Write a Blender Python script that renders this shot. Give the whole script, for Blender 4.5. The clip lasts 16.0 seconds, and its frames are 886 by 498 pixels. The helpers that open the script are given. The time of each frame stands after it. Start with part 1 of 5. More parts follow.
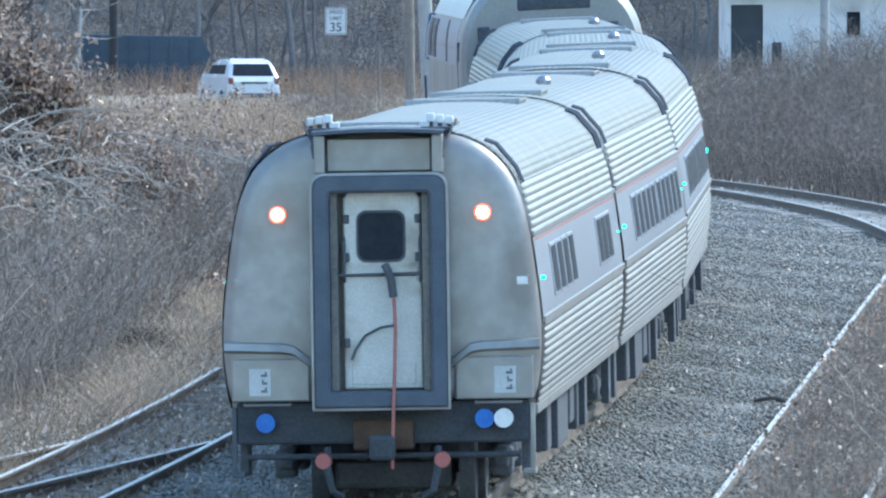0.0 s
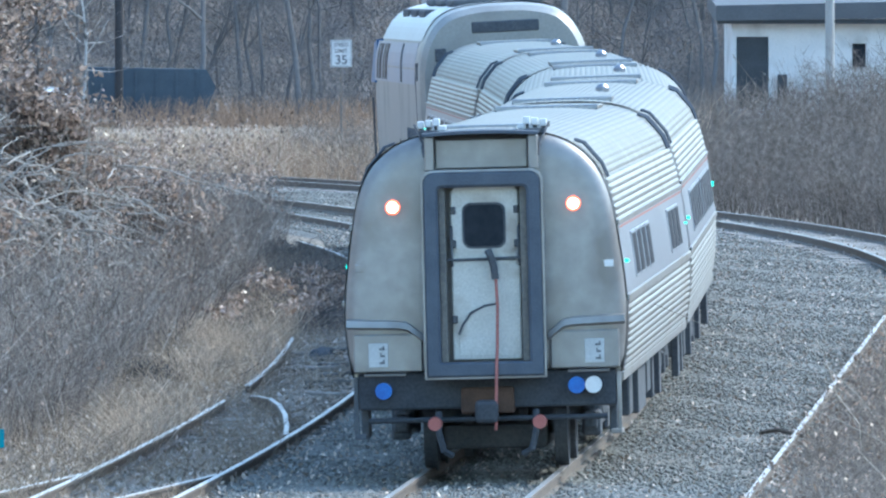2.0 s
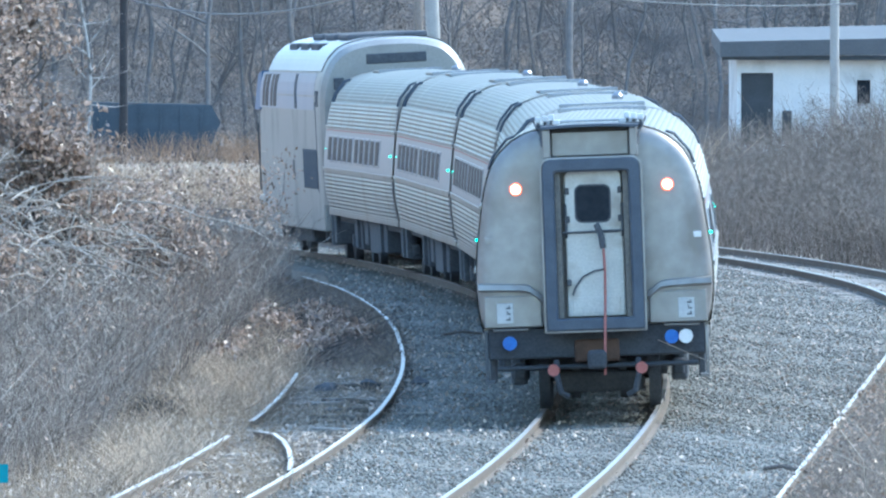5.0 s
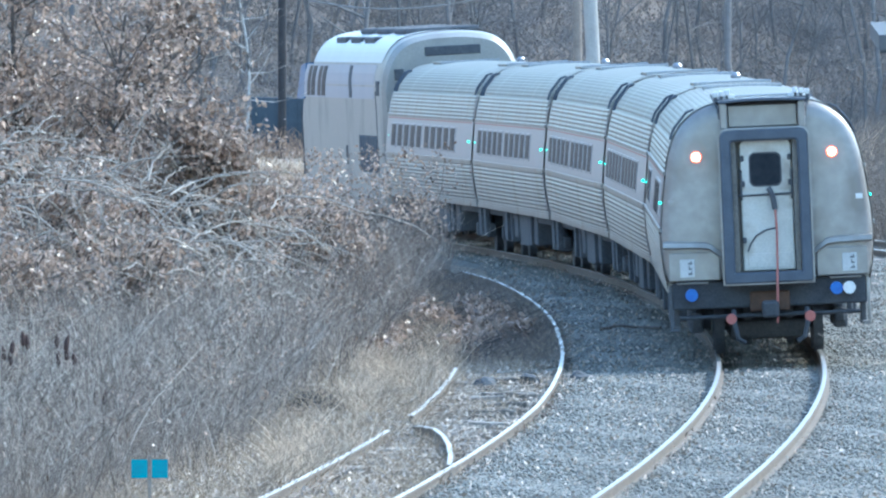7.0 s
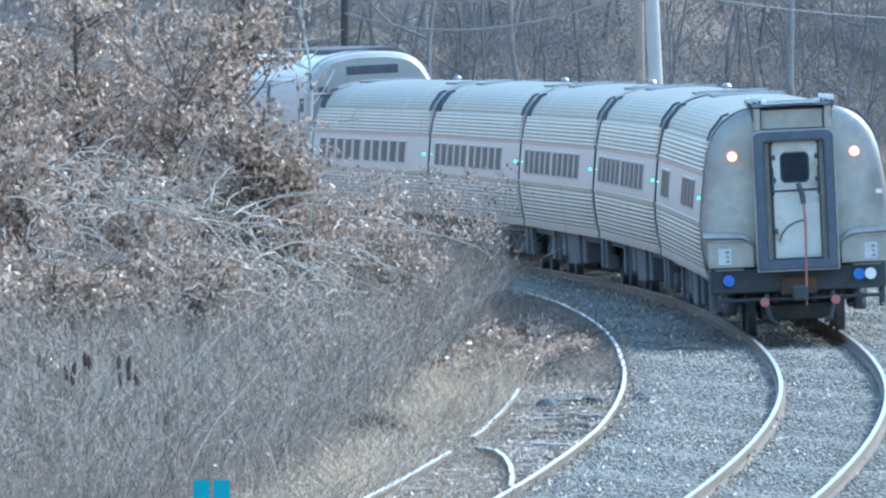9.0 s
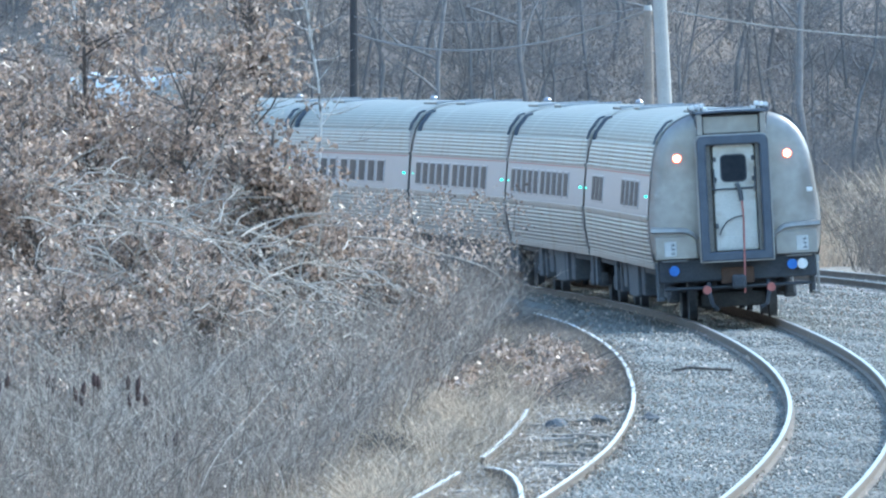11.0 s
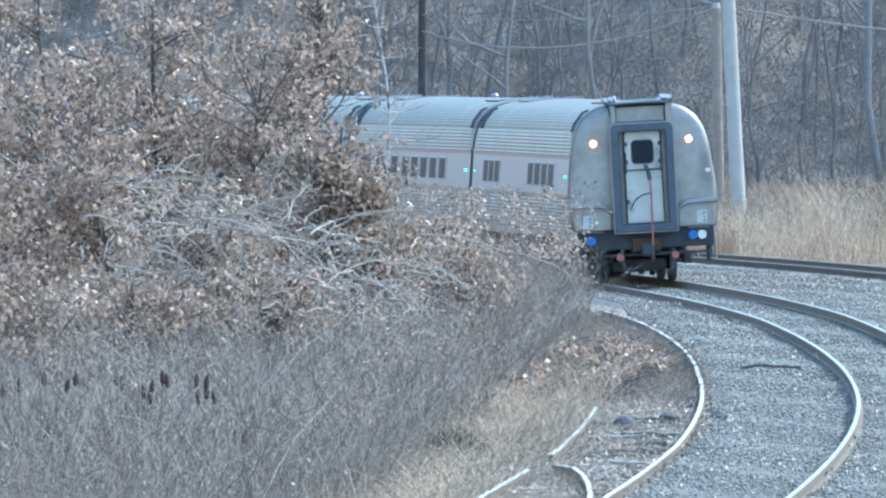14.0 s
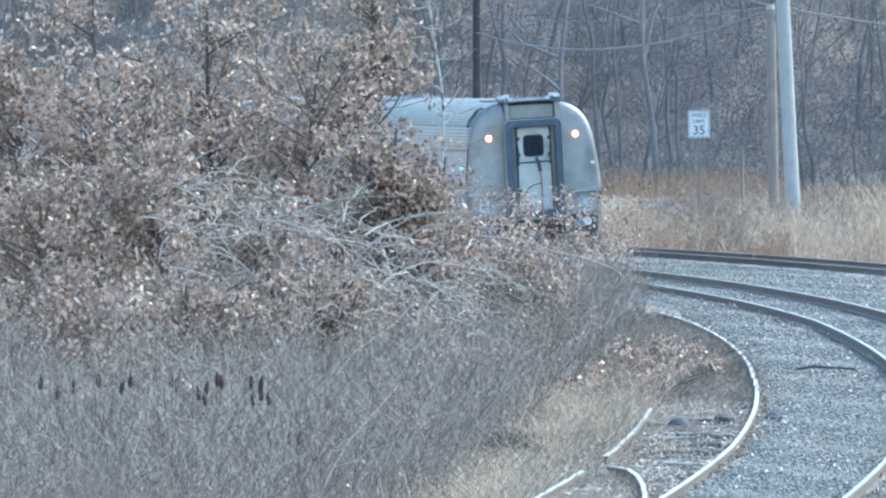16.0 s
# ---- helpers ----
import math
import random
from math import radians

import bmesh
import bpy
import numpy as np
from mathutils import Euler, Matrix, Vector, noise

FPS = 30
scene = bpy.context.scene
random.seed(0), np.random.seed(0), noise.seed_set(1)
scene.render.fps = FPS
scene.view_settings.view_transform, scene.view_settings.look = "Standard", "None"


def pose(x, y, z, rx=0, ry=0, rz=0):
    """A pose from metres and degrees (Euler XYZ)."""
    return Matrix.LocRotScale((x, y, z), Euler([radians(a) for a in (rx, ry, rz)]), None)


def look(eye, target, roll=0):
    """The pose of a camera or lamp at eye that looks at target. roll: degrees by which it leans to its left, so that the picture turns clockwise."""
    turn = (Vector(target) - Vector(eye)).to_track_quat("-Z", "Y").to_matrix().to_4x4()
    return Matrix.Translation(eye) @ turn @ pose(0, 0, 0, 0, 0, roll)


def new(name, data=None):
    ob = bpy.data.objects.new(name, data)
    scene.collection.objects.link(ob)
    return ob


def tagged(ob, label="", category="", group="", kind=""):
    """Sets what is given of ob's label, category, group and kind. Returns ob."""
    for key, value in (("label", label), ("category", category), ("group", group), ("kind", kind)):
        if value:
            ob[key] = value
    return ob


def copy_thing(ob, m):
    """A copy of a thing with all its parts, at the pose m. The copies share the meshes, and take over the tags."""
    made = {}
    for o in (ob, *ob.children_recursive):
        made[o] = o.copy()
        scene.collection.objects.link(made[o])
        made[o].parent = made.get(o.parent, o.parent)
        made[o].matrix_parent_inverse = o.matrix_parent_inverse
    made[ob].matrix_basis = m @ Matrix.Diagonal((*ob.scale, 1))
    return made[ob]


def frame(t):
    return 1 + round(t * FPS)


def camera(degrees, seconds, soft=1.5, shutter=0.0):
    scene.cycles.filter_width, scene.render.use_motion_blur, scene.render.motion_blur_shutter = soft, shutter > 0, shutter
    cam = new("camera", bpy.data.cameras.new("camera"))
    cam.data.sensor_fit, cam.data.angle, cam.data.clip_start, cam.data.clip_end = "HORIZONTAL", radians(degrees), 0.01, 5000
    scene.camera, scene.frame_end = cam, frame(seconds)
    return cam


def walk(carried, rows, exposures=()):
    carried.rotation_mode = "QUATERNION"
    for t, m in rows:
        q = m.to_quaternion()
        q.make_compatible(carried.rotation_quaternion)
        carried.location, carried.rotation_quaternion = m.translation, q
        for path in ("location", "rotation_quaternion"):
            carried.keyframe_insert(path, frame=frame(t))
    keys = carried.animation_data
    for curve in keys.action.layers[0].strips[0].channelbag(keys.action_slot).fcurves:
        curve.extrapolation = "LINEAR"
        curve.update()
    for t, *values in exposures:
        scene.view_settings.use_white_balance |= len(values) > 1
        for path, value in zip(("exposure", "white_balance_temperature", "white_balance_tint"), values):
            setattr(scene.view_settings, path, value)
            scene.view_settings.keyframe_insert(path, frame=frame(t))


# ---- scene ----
# A train leaving along a curve, seen from an overbridge through a very long lens.
EYE = (0.0, 0.0, 6.42)
cam = camera(2.642, 16.0, soft=2.3)
AIM = [  # seconds, turn, tilt, lean
    (0.0, -1.0835, 88.8741, -0.076), (0.5, -1.0753, 88.9197, -0.063), (1.0, -1.0729, 88.9290, -0.029),
    (1.5, -1.0694, 88.9735, -0.015), (2.0, -1.0664, 88.9709, -0.002), (2.5, -1.0661, 88.9688, 0.045),
    (3.0, -1.0617, 88.9619, 0.070), (3.2, -1.0705, 88.9438, 0.031), (5.3, -1.0178, 89.0854, -0.135),
    (5.5, -0.8972, 89.0533, -0.081), (6.0, -0.6224, 89.0109, 0.039), (6.5, -0.6586, 88.9928, -0.079),
    (7.0, -0.5790, 89.0602, 0.073), (7.5, -0.3842, 89.0702, 0.009), (8.0, -0.3553, 89.1308, -0.050),
    (8.5, -0.4193, 89.1407, -0.103), (9.0, -0.3932, 89.1228, -0.019), (11.3, -0.3651, 89.1870, 0.004),
    (11.5, -0.3552, 89.1528, -0.022), (12.0, -0.2886, 89.1868, 0.057), (12.5, -0.2987, 89.1741, -0.049),
    (13.0, -0.2892, 89.2016, -0.001), (13.5, -0.1587, 89.1719, 0.020), (14.0, -0.1620, 89.1771, 0.032),
    (14.5, -0.1590, 89.1864, 0.016), (15.0, -0.1480, 89.1789, 0.012), (15.5, -0.1078, 89.1802, 0.026),
    (16.0, 0.0010, 89.1818, 0.071),
]
walk(cam, [(t, pose(*EYE, tilt, 0, turn) @ pose(0, 0, 0, 0, 0, -lean)) for t, turn, tilt, lean in AIM],
     exposures=[(0.0, 1.45, 5570, 0), (6.0, 1.83, 5520, -1), (16.0, 1.82, 5640, -2)])

# ---- light ----
SUN_ELEV, SUN_AZ = radians(43), radians(27)   # azimuth from +x towards +y
world = bpy.data.worlds.new("world")
scene.world = world
world.use_nodes = True
wn = world.node_tree
sky = wn.nodes.new("ShaderNodeTexSky")
sky.sky_type, sky.sun_disc = "NISHITA", False
sky.sun_elevation, sky.sun_rotation = SUN_ELEV, radians(90) - SUN_AZ
sky.dust_density, sky.air_density = 1.0, 1.3
wn.links.new(sky.outputs[0], wn.nodes["Background"].inputs[0])
wn.nodes["Background"].inputs[1].default_value = 0.15
sun = new("sun", bpy.data.lights.new("sun", "SUN"))
sun.data.energy, sun.data.angle, sun.data.color = 1.35, radians(2.5), (1.0, 0.91, 0.78)
sd = Vector((math.cos(SUN_ELEV) * math.cos(SUN_AZ), math.cos(SUN_ELEV) * math.sin(SUN_AZ), math.sin(SUN_ELEV)))
sun.matrix_world = look(sd * 100, (0, 0, 0))

# ---- materials ----
def surf(name, c1, c2, scale=3.0, rough=0.7, metal=0.0, bump=0.3, fine=40.0, dist=0.02, stain=None, vary=0.0, island=False,
         stain_scale=0.8, stain_at=0.55):
    """Two-scale mottled surface: colours c1 to c2, an optional stain colour, fine relief, variation piece by piece."""
    m = bpy.data.materials.new(name)
    m.use_nodes = True
    nt = m.node_tree
    n, l = nt.nodes, nt.links
    b = n["Principled BSDF"]
    tc = n.new("ShaderNodeTexCoord")
    big = n.new("ShaderNodeTexNoise")
    big.inputs["Scale"].default_value, big.inputs["Detail"].default_value = scale, 6
    small = n.new("ShaderNodeTexNoise")
    small.inputs["Scale"].default_value, small.inputs["Detail"].default_value = fine, 4
    for q in (big, small):
        l.new(tc.outputs["Object"], q.inputs["Vector"])
    add = n.new("ShaderNodeMath")
    add.operation = "MULTIPLY_ADD"
    add.inputs[1].default_value, add.inputs[2].default_value = 0.5, 0.0
    l.new(small.outputs[0], add.inputs[0])
    add2 = n.new("ShaderNodeMath")
    add2.operation = "MULTIPLY_ADD"
    add2.inputs[1].default_value = 0.5
    l.new(big.outputs[0], add2.inputs[0])
    l.new(add.outputs[0], add2.inputs[2])
    ramp = n.new("ShaderNodeValToRGB")
    ramp.color_ramp.elements[0].position, ramp.color_ramp.elements[1].position = 0.36, 0.64
    ramp.color_ramp.elements[0].color, ramp.color_ramp.elements[1].color = (*c1, 1), (*c2, 1)
    l.new(add2.outputs[0], ramp.inputs[0])
    col = ramp.outputs[0]
    if stain:
        st = n.new("ShaderNodeTexNoise")
        st.inputs["Scale"].default_value, st.inputs["Detail"].default_value = stain_scale, 5
        l.new(tc.outputs["Object"], st.inputs["Vector"])
        sr = n.new("ShaderNodeMapRange")
        sr.inputs[1].default_value, sr.inputs[2].default_value = stain_at - 0.05, stain_at + 0.12
        l.new(st.outputs[0], sr.inputs[0])
        mx = n.new("ShaderNodeMix")
        mx.data_type = "RGBA"
        l.new(sr.outputs[0], mx.inputs[0])
        l.new(col, mx.inputs[6])
        mx.inputs[7].default_value = (*stain, 1)
        col = mx.outputs[2]
    if vary:
        if island:
            src = n.new("ShaderNodeNewGeometry").outputs["Random Per Island"]
        else:
            src = n.new("ShaderNodeObjectInfo").outputs["Random"]
        mr = n.new("ShaderNodeMapRange")
        mr.inputs[3].default_value, mr.inputs[4].default_value = 1 - vary, 1 + vary
        l.new(src, mr.inputs[0])
        hs = n.new("ShaderNodeHueSaturation")
        l.new(mr.outputs[0], hs.inputs["Value"])
        l.new(col, hs.inputs["Color"])
        col = hs.outputs[0]
    l.new(col, b.inputs["Base Color"])
    rr = n.new("ShaderNodeMapRange")
    rr.inputs[3].default_value, rr.inputs[4].default_value = max(rough - 0.1, 0.03), min(rough + 0.1, 1)
    l.new(big.outputs[0], rr.inputs[0])
    l.new(rr.outputs[0], b.inputs["Roughness"])
    b.inputs["Metallic"].default_value = metal
    if bump:
        bp = n.new("ShaderNodeBump")
        bp.inputs["Strength"].default_value, bp.inputs["Distance"].default_value = bump, dist
        l.new(small.outputs[0], bp.inputs["Height"])
        l.new(bp.outputs[0], b.inputs["Normal"])
    return m


def glow(name, colour, strength):
    m = bpy.data.materials.new(name)
    m.use_nodes = True
    b = m.node_tree.nodes["Principled BSDF"]
    b.inputs["Base Color"].default_value = (*colour, 1)
    b.inputs["Emission Color"].default_value, b.inputs["Emission Strength"].default_value = (*colour, 1), strength
    return m


STEEL = surf("brushed_stainless", (0.25, 0.246, 0.24), (0.35, 0.345, 0.335), 0.7, 0.45, 0.7, 0.08, 30, 0.004, stain=(0.27, 0.245, 0.22))
STEEL_ROOF = surf("weathered_roof_steel", (0.155, 0.151, 0.139), (0.225, 0.218, 0.202), 0.6, 0.5, 0.45, 0.08, 20, 0.004, stain=(0.23, 0.215, 0.20))
STEEL_END = surf("dull_end_steel", (0.268, 0.264, 0.262), (0.37, 0.366, 0.362), 1.1, 0.46, 0.5, 0.05, 5, 0.004, stain=(0.235, 0.222, 0.212), stain_scale=1.2, stain_at=0.52)
BAND = surf("window_band_steel", (0.27, 0.29, 0.33), (0.38, 0.40, 0.44), 0.8, 0.4, 0.75, 0.05, 30, 0.003)
RUBBER = surf("blue_grey_rubber", (0.060, 0.075, 0.105), (0.10, 0.12, 0.155), 4, 0.7, 0, 0.2, 60, 0.004)
RUBBER_DARK = surf("sooty_rubber", (0.035, 0.04, 0.05), (0.07, 0.075, 0.085), 4, 0.8, 0, 0.2, 60, 0.004)
DOOR_PAINT = surf("grimy_white_door_paint", (0.46, 0.47, 0.46), (0.66, 0.66, 0.64), 2.2, 0.5, 0.1, 0.08, 40, 0.003, stain=(0.36, 0.34, 0.31), stain_scale=2.2)
# dark iron with its blacks raised in colour to stand for haze
UNDER = surf("haze_lifted_underframe", (0.062, 0.070, 0.085), (0.12, 0.128, 0.142), 3, 0.85, 0.1, 0.3, 30, 0.01)
UNDER_DARK = surf("greasy_dark_iron", (0.034, 0.040, 0.052), (0.075, 0.082, 0.095), 3, 0.8, 0.1, 0.3, 30, 0.01)
RECESS = surf("grimy_recess_paint", (0.11, 0.11, 0.11), (0.20, 0.19, 0.175), 2.5, 0.7, 0.1, 0.1, 30, 0.004)
RUST = surf("rusty_iron", (0.07, 0.045, 0.035), (0.15, 0.095, 0.07), 5, 0.85, 0.2, 0.4, 60, 0.006)
GLASS = surf("dark_tinted_glass", (0.02, 0.025, 0.034), (0.036, 0.042, 0.053), 1, 0.4, 0, 0, 10)
GLASS.node_tree.nodes["Principled BSDF"].inputs["Specular IOR Level"].default_value = 0.04
PAINT_WHITE = surf("white_label", (0.62, 0.64, 0.66), (0.78, 0.79, 0.8), 5, 0.5, 0, 0.03, 40)
NOTICE = surf("faded_notice_paint", (0.42, 0.44, 0.46), (0.56, 0.58, 0.60), 5, 0.5, 0, 0.03, 40)
INK = surf("grey_ink", (0.10, 0.11, 0.13), (0.16, 0.17, 0.19), 5, 0.6, 0, 0, 40)
RED_HOSE = surf("faded_red_hose", (0.30, 0.10, 0.09), (0.40, 0.16, 0.14), 8, 0.6, 0, 0.2, 60)
RED_CAP = surf("faded_red_cap", (0.30, 0.085, 0.075), (0.42, 0.14, 0.12), 8, 0.5, 0, 0.1, 60)
BLUE_CAP = surf("bright_blue_cap", (0.015, 0.10, 0.42), (0.03, 0.17, 0.56), 8, 0.4, 0, 0.05, 60)
LAMP = glow("marker_lamp", (1.0, 0.60, 0.42), 2.8)
STRIPE_RED = surf("faded_red_stripe", (0.30, 0.12, 0.10), (0.40, 0.19, 0.16), 2, 0.5, 0.1, 0, 30)
LAMP_RIM = glow("red_lamp_rim", (1.0, 0.16, 0.08), 0.6)
GREEN_LAMP = glow("green_indicator", (0.08, 0.85, 0.62), 1.3)
LOCO = surf("silver_grey_paint", (0.29, 0.29, 0.282), (0.37, 0.368, 0.355), 0.8, 0.45, 0.2, 0.04, 20, stain=(0.25, 0.25, 0.245))
LOCO_BLUE = surf("deep_blue_paint", (0.02, 0.09, 0.22), (0.035, 0.13, 0.30), 1, 0.4, 0, 0.03, 20)
LOCO_BAND = surf("blue_grey_band_paint", (0.20, 0.245, 0.33), (0.27, 0.315, 0.40), 0.8, 0.35, 0.2, 0.03, 20)
LOCO_WHITE = surf("pale_roof_paint", (0.42, 0.44, 0.46), (0.54, 0.56, 0.58), 1, 0.4, 0.1, 0.04, 20)
RAIL_SIDE = surf("rusty_rail", (0.11, 0.092, 0.08), (0.225, 0.185, 0.155), 3, 0.8, 0.2, 0.2, 60, 0.004)
RAIL_TOP = surf("polished_rail_head", (0.32, 0.31, 0.30), (0.46, 0.45, 0.43), 1.5, 0.42, 0.6, 0.03, 60)
# old rail heads: sun glint put into a pale base colour
RAIL_OLD = surf("glint_pale_siding_rail", (0.42, 0.41, 0.40), (0.58, 0.57, 0.55), 1.5, 0.55, 0.1, 0.1, 60)
TIE = surf("weathered_sleeper", (0.20, 0.18, 0.165), (0.42, 0.39, 0.36), 3, 0.9, 0, 0.5, 25, 0.02, vary=0.3)
TIE_DARK = surf("rotten_dark_timber", (0.07, 0.066, 0.064), (0.20, 0.185, 0.17), 4, 0.9, 0, 0.5, 25, 0.02, vary=0.3)
EARTH = surf("leafy_brown_earth", (0.17, 0.14, 0.11), (0.33, 0.275, 0.225), 0.9, 0.95, 0, 0.6, 9, 0.06, stain=(0.28, 0.235, 0.18), stain_scale=0.2)
BALLAST = surf("grey_ballast", (0.12, 0.12, 0.113), (0.25, 0.248, 0.236), 1.2, 0.95, 0, 0.8, 14, 0.06, stain=(0.20, 0.18, 0.155), stain_scale=0.25)
STONE = surf("ballast_stone", (0.14, 0.142, 0.135), (0.265, 0.265, 0.25), 6, 0.9, 0, 0.2, 40, vary=0.34, island=True)
# pale leaf litter; in crowns and thicket the same colour stands for glints
LITTER_GLINT = surf("pale_litter_and_glint_leaves", (0.30, 0.24, 0.20), (0.58, 0.50, 0.43), 6, 0.5, 0, 0.1, 30, vary=0.45, island=True)
TWIG = surf("grey_brown_twigs", (0.145, 0.12, 0.103), (0.31, 0.262, 0.228), 1.1, 0.75, 0, 0, 30, vary=0.5, island=True)
TWIG_PALE = surf("pale_bleached_stems", (0.27, 0.24, 0.21), (0.44, 0.395, 0.35), 2, 0.65, 0, 0, 30, vary=0.4, island=True)
BARK = surf("grey_bark", (0.07, 0.06, 0.055), (0.15, 0.13, 0.12), 6, 0.9, 0, 0.5, 30)
BIRCH = surf("pale_birch_bark", (0.38, 0.37, 0.36), (0.56, 0.55, 0.54), 5, 0.7, 0, 0.2, 20, stain=(0.10, 0.09, 0.085), stain_scale=5)
# brown leaves; the pale end and wide spread also paint in glints
LEAF = surf("dry_brown_oak_leaves", (0.19, 0.133, 0.102), (0.54, 0.42, 0.345), 1.2, 0.32, 0, 0, 9, vary=0.6, island=True)


def see_through(m, amount):
    """Lets part of the light pass through thin leaves."""
    nt = m.node_tree
    b = nt.nodes["Principled BSDF"]
    tr = nt.nodes.new("ShaderNodeBsdfTranslucent")
    nt.links.new(b.inputs["Base Color"].links[0].from_socket, tr.inputs["Color"])
    mx = nt.nodes.new("ShaderNodeMixShader")
    mx.inputs[0].default_value = amount
    nt.links.new(b.outputs[0], mx.inputs[1])
    nt.links.new(tr.outputs[0], mx.inputs[2])
    nt.links.new(mx.outputs[0], nt.nodes["Material Output"].inputs["Surface"])


see_through(LEAF, 0.35)
# distance haze is put into the slope colours: paled, with blue-grey hollows
LEAF_SLOPE = surf("hazed_slope_leaves", (0.18, 0.178, 0.186), (0.49, 0.41, 0.35), 0.16, 0.95, 0, 0, 0.5, vary=0.2, island=True)
BARK_FAR = surf("hazed_grey_bark", (0.15, 0.148, 0.153), (0.24, 0.232, 0.234), 0.4, 0.85, 0, 0.2, 6)
GRASS = surf("dry_straw_grass", (0.52, 0.42, 0.32), (0.74, 0.63, 0.51), 0.5, 0.8, 0, 0, 9, vary=0.3, island=True)
GRASS_DULL = surf("dull_dry_grass", (0.24, 0.19, 0.14), (0.42, 0.34, 0.26), 0.5, 0.8, 0, 0, 9, vary=0.35, island=True)
WEED = surf("dead_weed_stalks", (0.105, 0.09, 0.08), (0.23, 0.20, 0.18), 0.6, 0.8, 0, 0, 9, vary=0.4, island=True)
GRASS_RUST = surf("rusty_brown_grass", (0.32, 0.225, 0.16), (0.48, 0.355, 0.26), 0.5, 0.8, 0, 0, 9, vary=0.3, island=True)
# earth under the slope leaves, coloured with the same haze
SLOPE_EARTH = surf("hazed_leafy_earth", (0.145, 0.142, 0.148), (0.42, 0.35, 0.30), 0.16, 0.95, 0, 0.3, 0.5, 0.06)
see_through(GRASS, 0.3)
see_through(GRASS_RUST, 0.3)
POLE_PALE = surf("pale_grey_pole", (0.33, 0.33, 0.325), (0.46, 0.46, 0.45), 2, 0.8, 0, 0.2, 30)
POLE_WOOD = surf("weathered_pole_wood", (0.20, 0.17, 0.15), (0.32, 0.28, 0.25), 4, 0.85, 0, 0.3, 30)
POLE_DARK = surf("dark_creosote_pole", (0.03, 0.03, 0.035), (0.06, 0.06, 0.065), 4, 0.85, 0, 0.3, 30)
WALL_WHITE = surf("white_wall_paint", (0.66, 0.68, 0.69), (0.80, 0.81, 0.81), 1.2, 0.7, 0, 0.1, 20, stain=(0.52, 0.53, 0.53), stain_scale=0.9)
ROOF_GREY = surf("grey_roof_felt", (0.09, 0.098, 0.11), (0.14, 0.15, 0.165), 1, 0.7, 0, 0.2, 20)
DARK_GAP = surf("dark_doorway_paint", (0.03, 0.04, 0.05), (0.06, 0.07, 0.085), 2, 0.6, 0, 0.1, 20)
CAR_WHITE = surf("white_car_paint", (0.66, 0.69, 0.72), (0.74, 0.76, 0.78), 1, 0.25, 0.1, 0, 20)
TYRE = surf("tyre_rubber", (0.02, 0.02, 0.02), (0.04, 0.04, 0.04), 5, 0.85, 0, 0.1, 40)
TAIL_RED = surf("tail_light_red", (0.20, 0.05, 0.05), (0.30, 0.10, 0.09), 5, 0.3, 0, 0, 40)
SKIP_BLUE = surf("dark_blue_steel", (0.05, 0.075, 0.105), (0.085, 0.115, 0.15), 2, 0.6, 0.2, 0.1, 20)
TEAL = surf("teal_marker_paint", (0.0, 0.22, 0.30), (0.0, 0.30, 0.38), 4, 0.45, 0, 0.05, 40)
CATTAIL = surf("dark_red_seed_heads", (0.045, 0.028, 0.026), (0.09, 0.055, 0.05), 30, 0.9, 0, 0.5, 60)
WIRE = surf("black_cable", (0.10, 0.11, 0.12), (0.18, 0.19, 0.2), 3, 0.5, 0.2, 0, 30)

# ---- mesh helpers ----
def thing(name, label, category, group="", kind="", m=None):
    ob = new(name)
    if m is not None:
        ob.matrix_world = m
    return tagged(ob, label, category, group, kind)


def part(name, bm, material, parent, label="", smooth=False):
    me = bpy.data.meshes.new(name)
    bm.to_mesh(me)
    bm.free()
    if smooth:
        me.shade_smooth()
    me.materials.append(material)
    ob = new(name, me)
    if parent is not None:
        ob.parent = parent
    if label:
        tagged(ob, label)
    return ob


def again(name, src, parent, m):
    """One more part on the mesh of src."""
    ob = new(name, src.data)
    ob.parent = parent
    ob.matrix_basis = m
    return ob


def np_mesh(name, verts, faces, material):
    """A mesh from arrays: verts (n, 3), faces (m, k)."""
    me = bpy.data.meshes.new(name)
    k = faces.shape[1]
    me.vertices.add(len(verts))
    me.vertices.foreach_set("co", np.ascontiguousarray(verts, dtype=np.float32).ravel())
    me.loops.add(faces.size)
    me.loops.foreach_set("vertex_index", np.ascontiguousarray(faces, dtype=np.int32).ravel())
    me.polygons.add(len(faces))
    me.polygons.foreach_set("loop_start", np.arange(0, faces.size, k, dtype=np.int32))
    me.update(calc_edges=True)
    me.materials.append(material)
    return me


def box(bm, x0, x1, y0, y1, z0, z1, bevel=0.0):
    g = bmesh.ops.create_cube(bm, size=1.0, matrix=Matrix.Translation(((x0 + x1) / 2, (y0 + y1) / 2, (z0 + z1) / 2))
                              @ Matrix.Diagonal((abs(x1 - x0), abs(y1 - y0), abs(z1 - z0), 1)))
    if bevel:
        es = list({e for v in g["verts"] for e in v.link_edges})
        bmesh.ops.bevel(bm, geom=es, offset=bevel, segments=2, affect="EDGES", profile=0.5)
    return bm


def tube(bm, a, b, r, r2=None, seg=12):
    a, b = Vector(a), Vector(b)
    d = b - a
    q = d.to_track_quat("Z", "Y").to_matrix().to_4x4()
    bmesh.ops.create_cone(bm, cap_ends=True, segments=seg, radius1=r, radius2=r if r2 is None else r2, depth=d.length,
                          matrix=Matrix.Translation((a + b) / 2) @ q)
    return bm


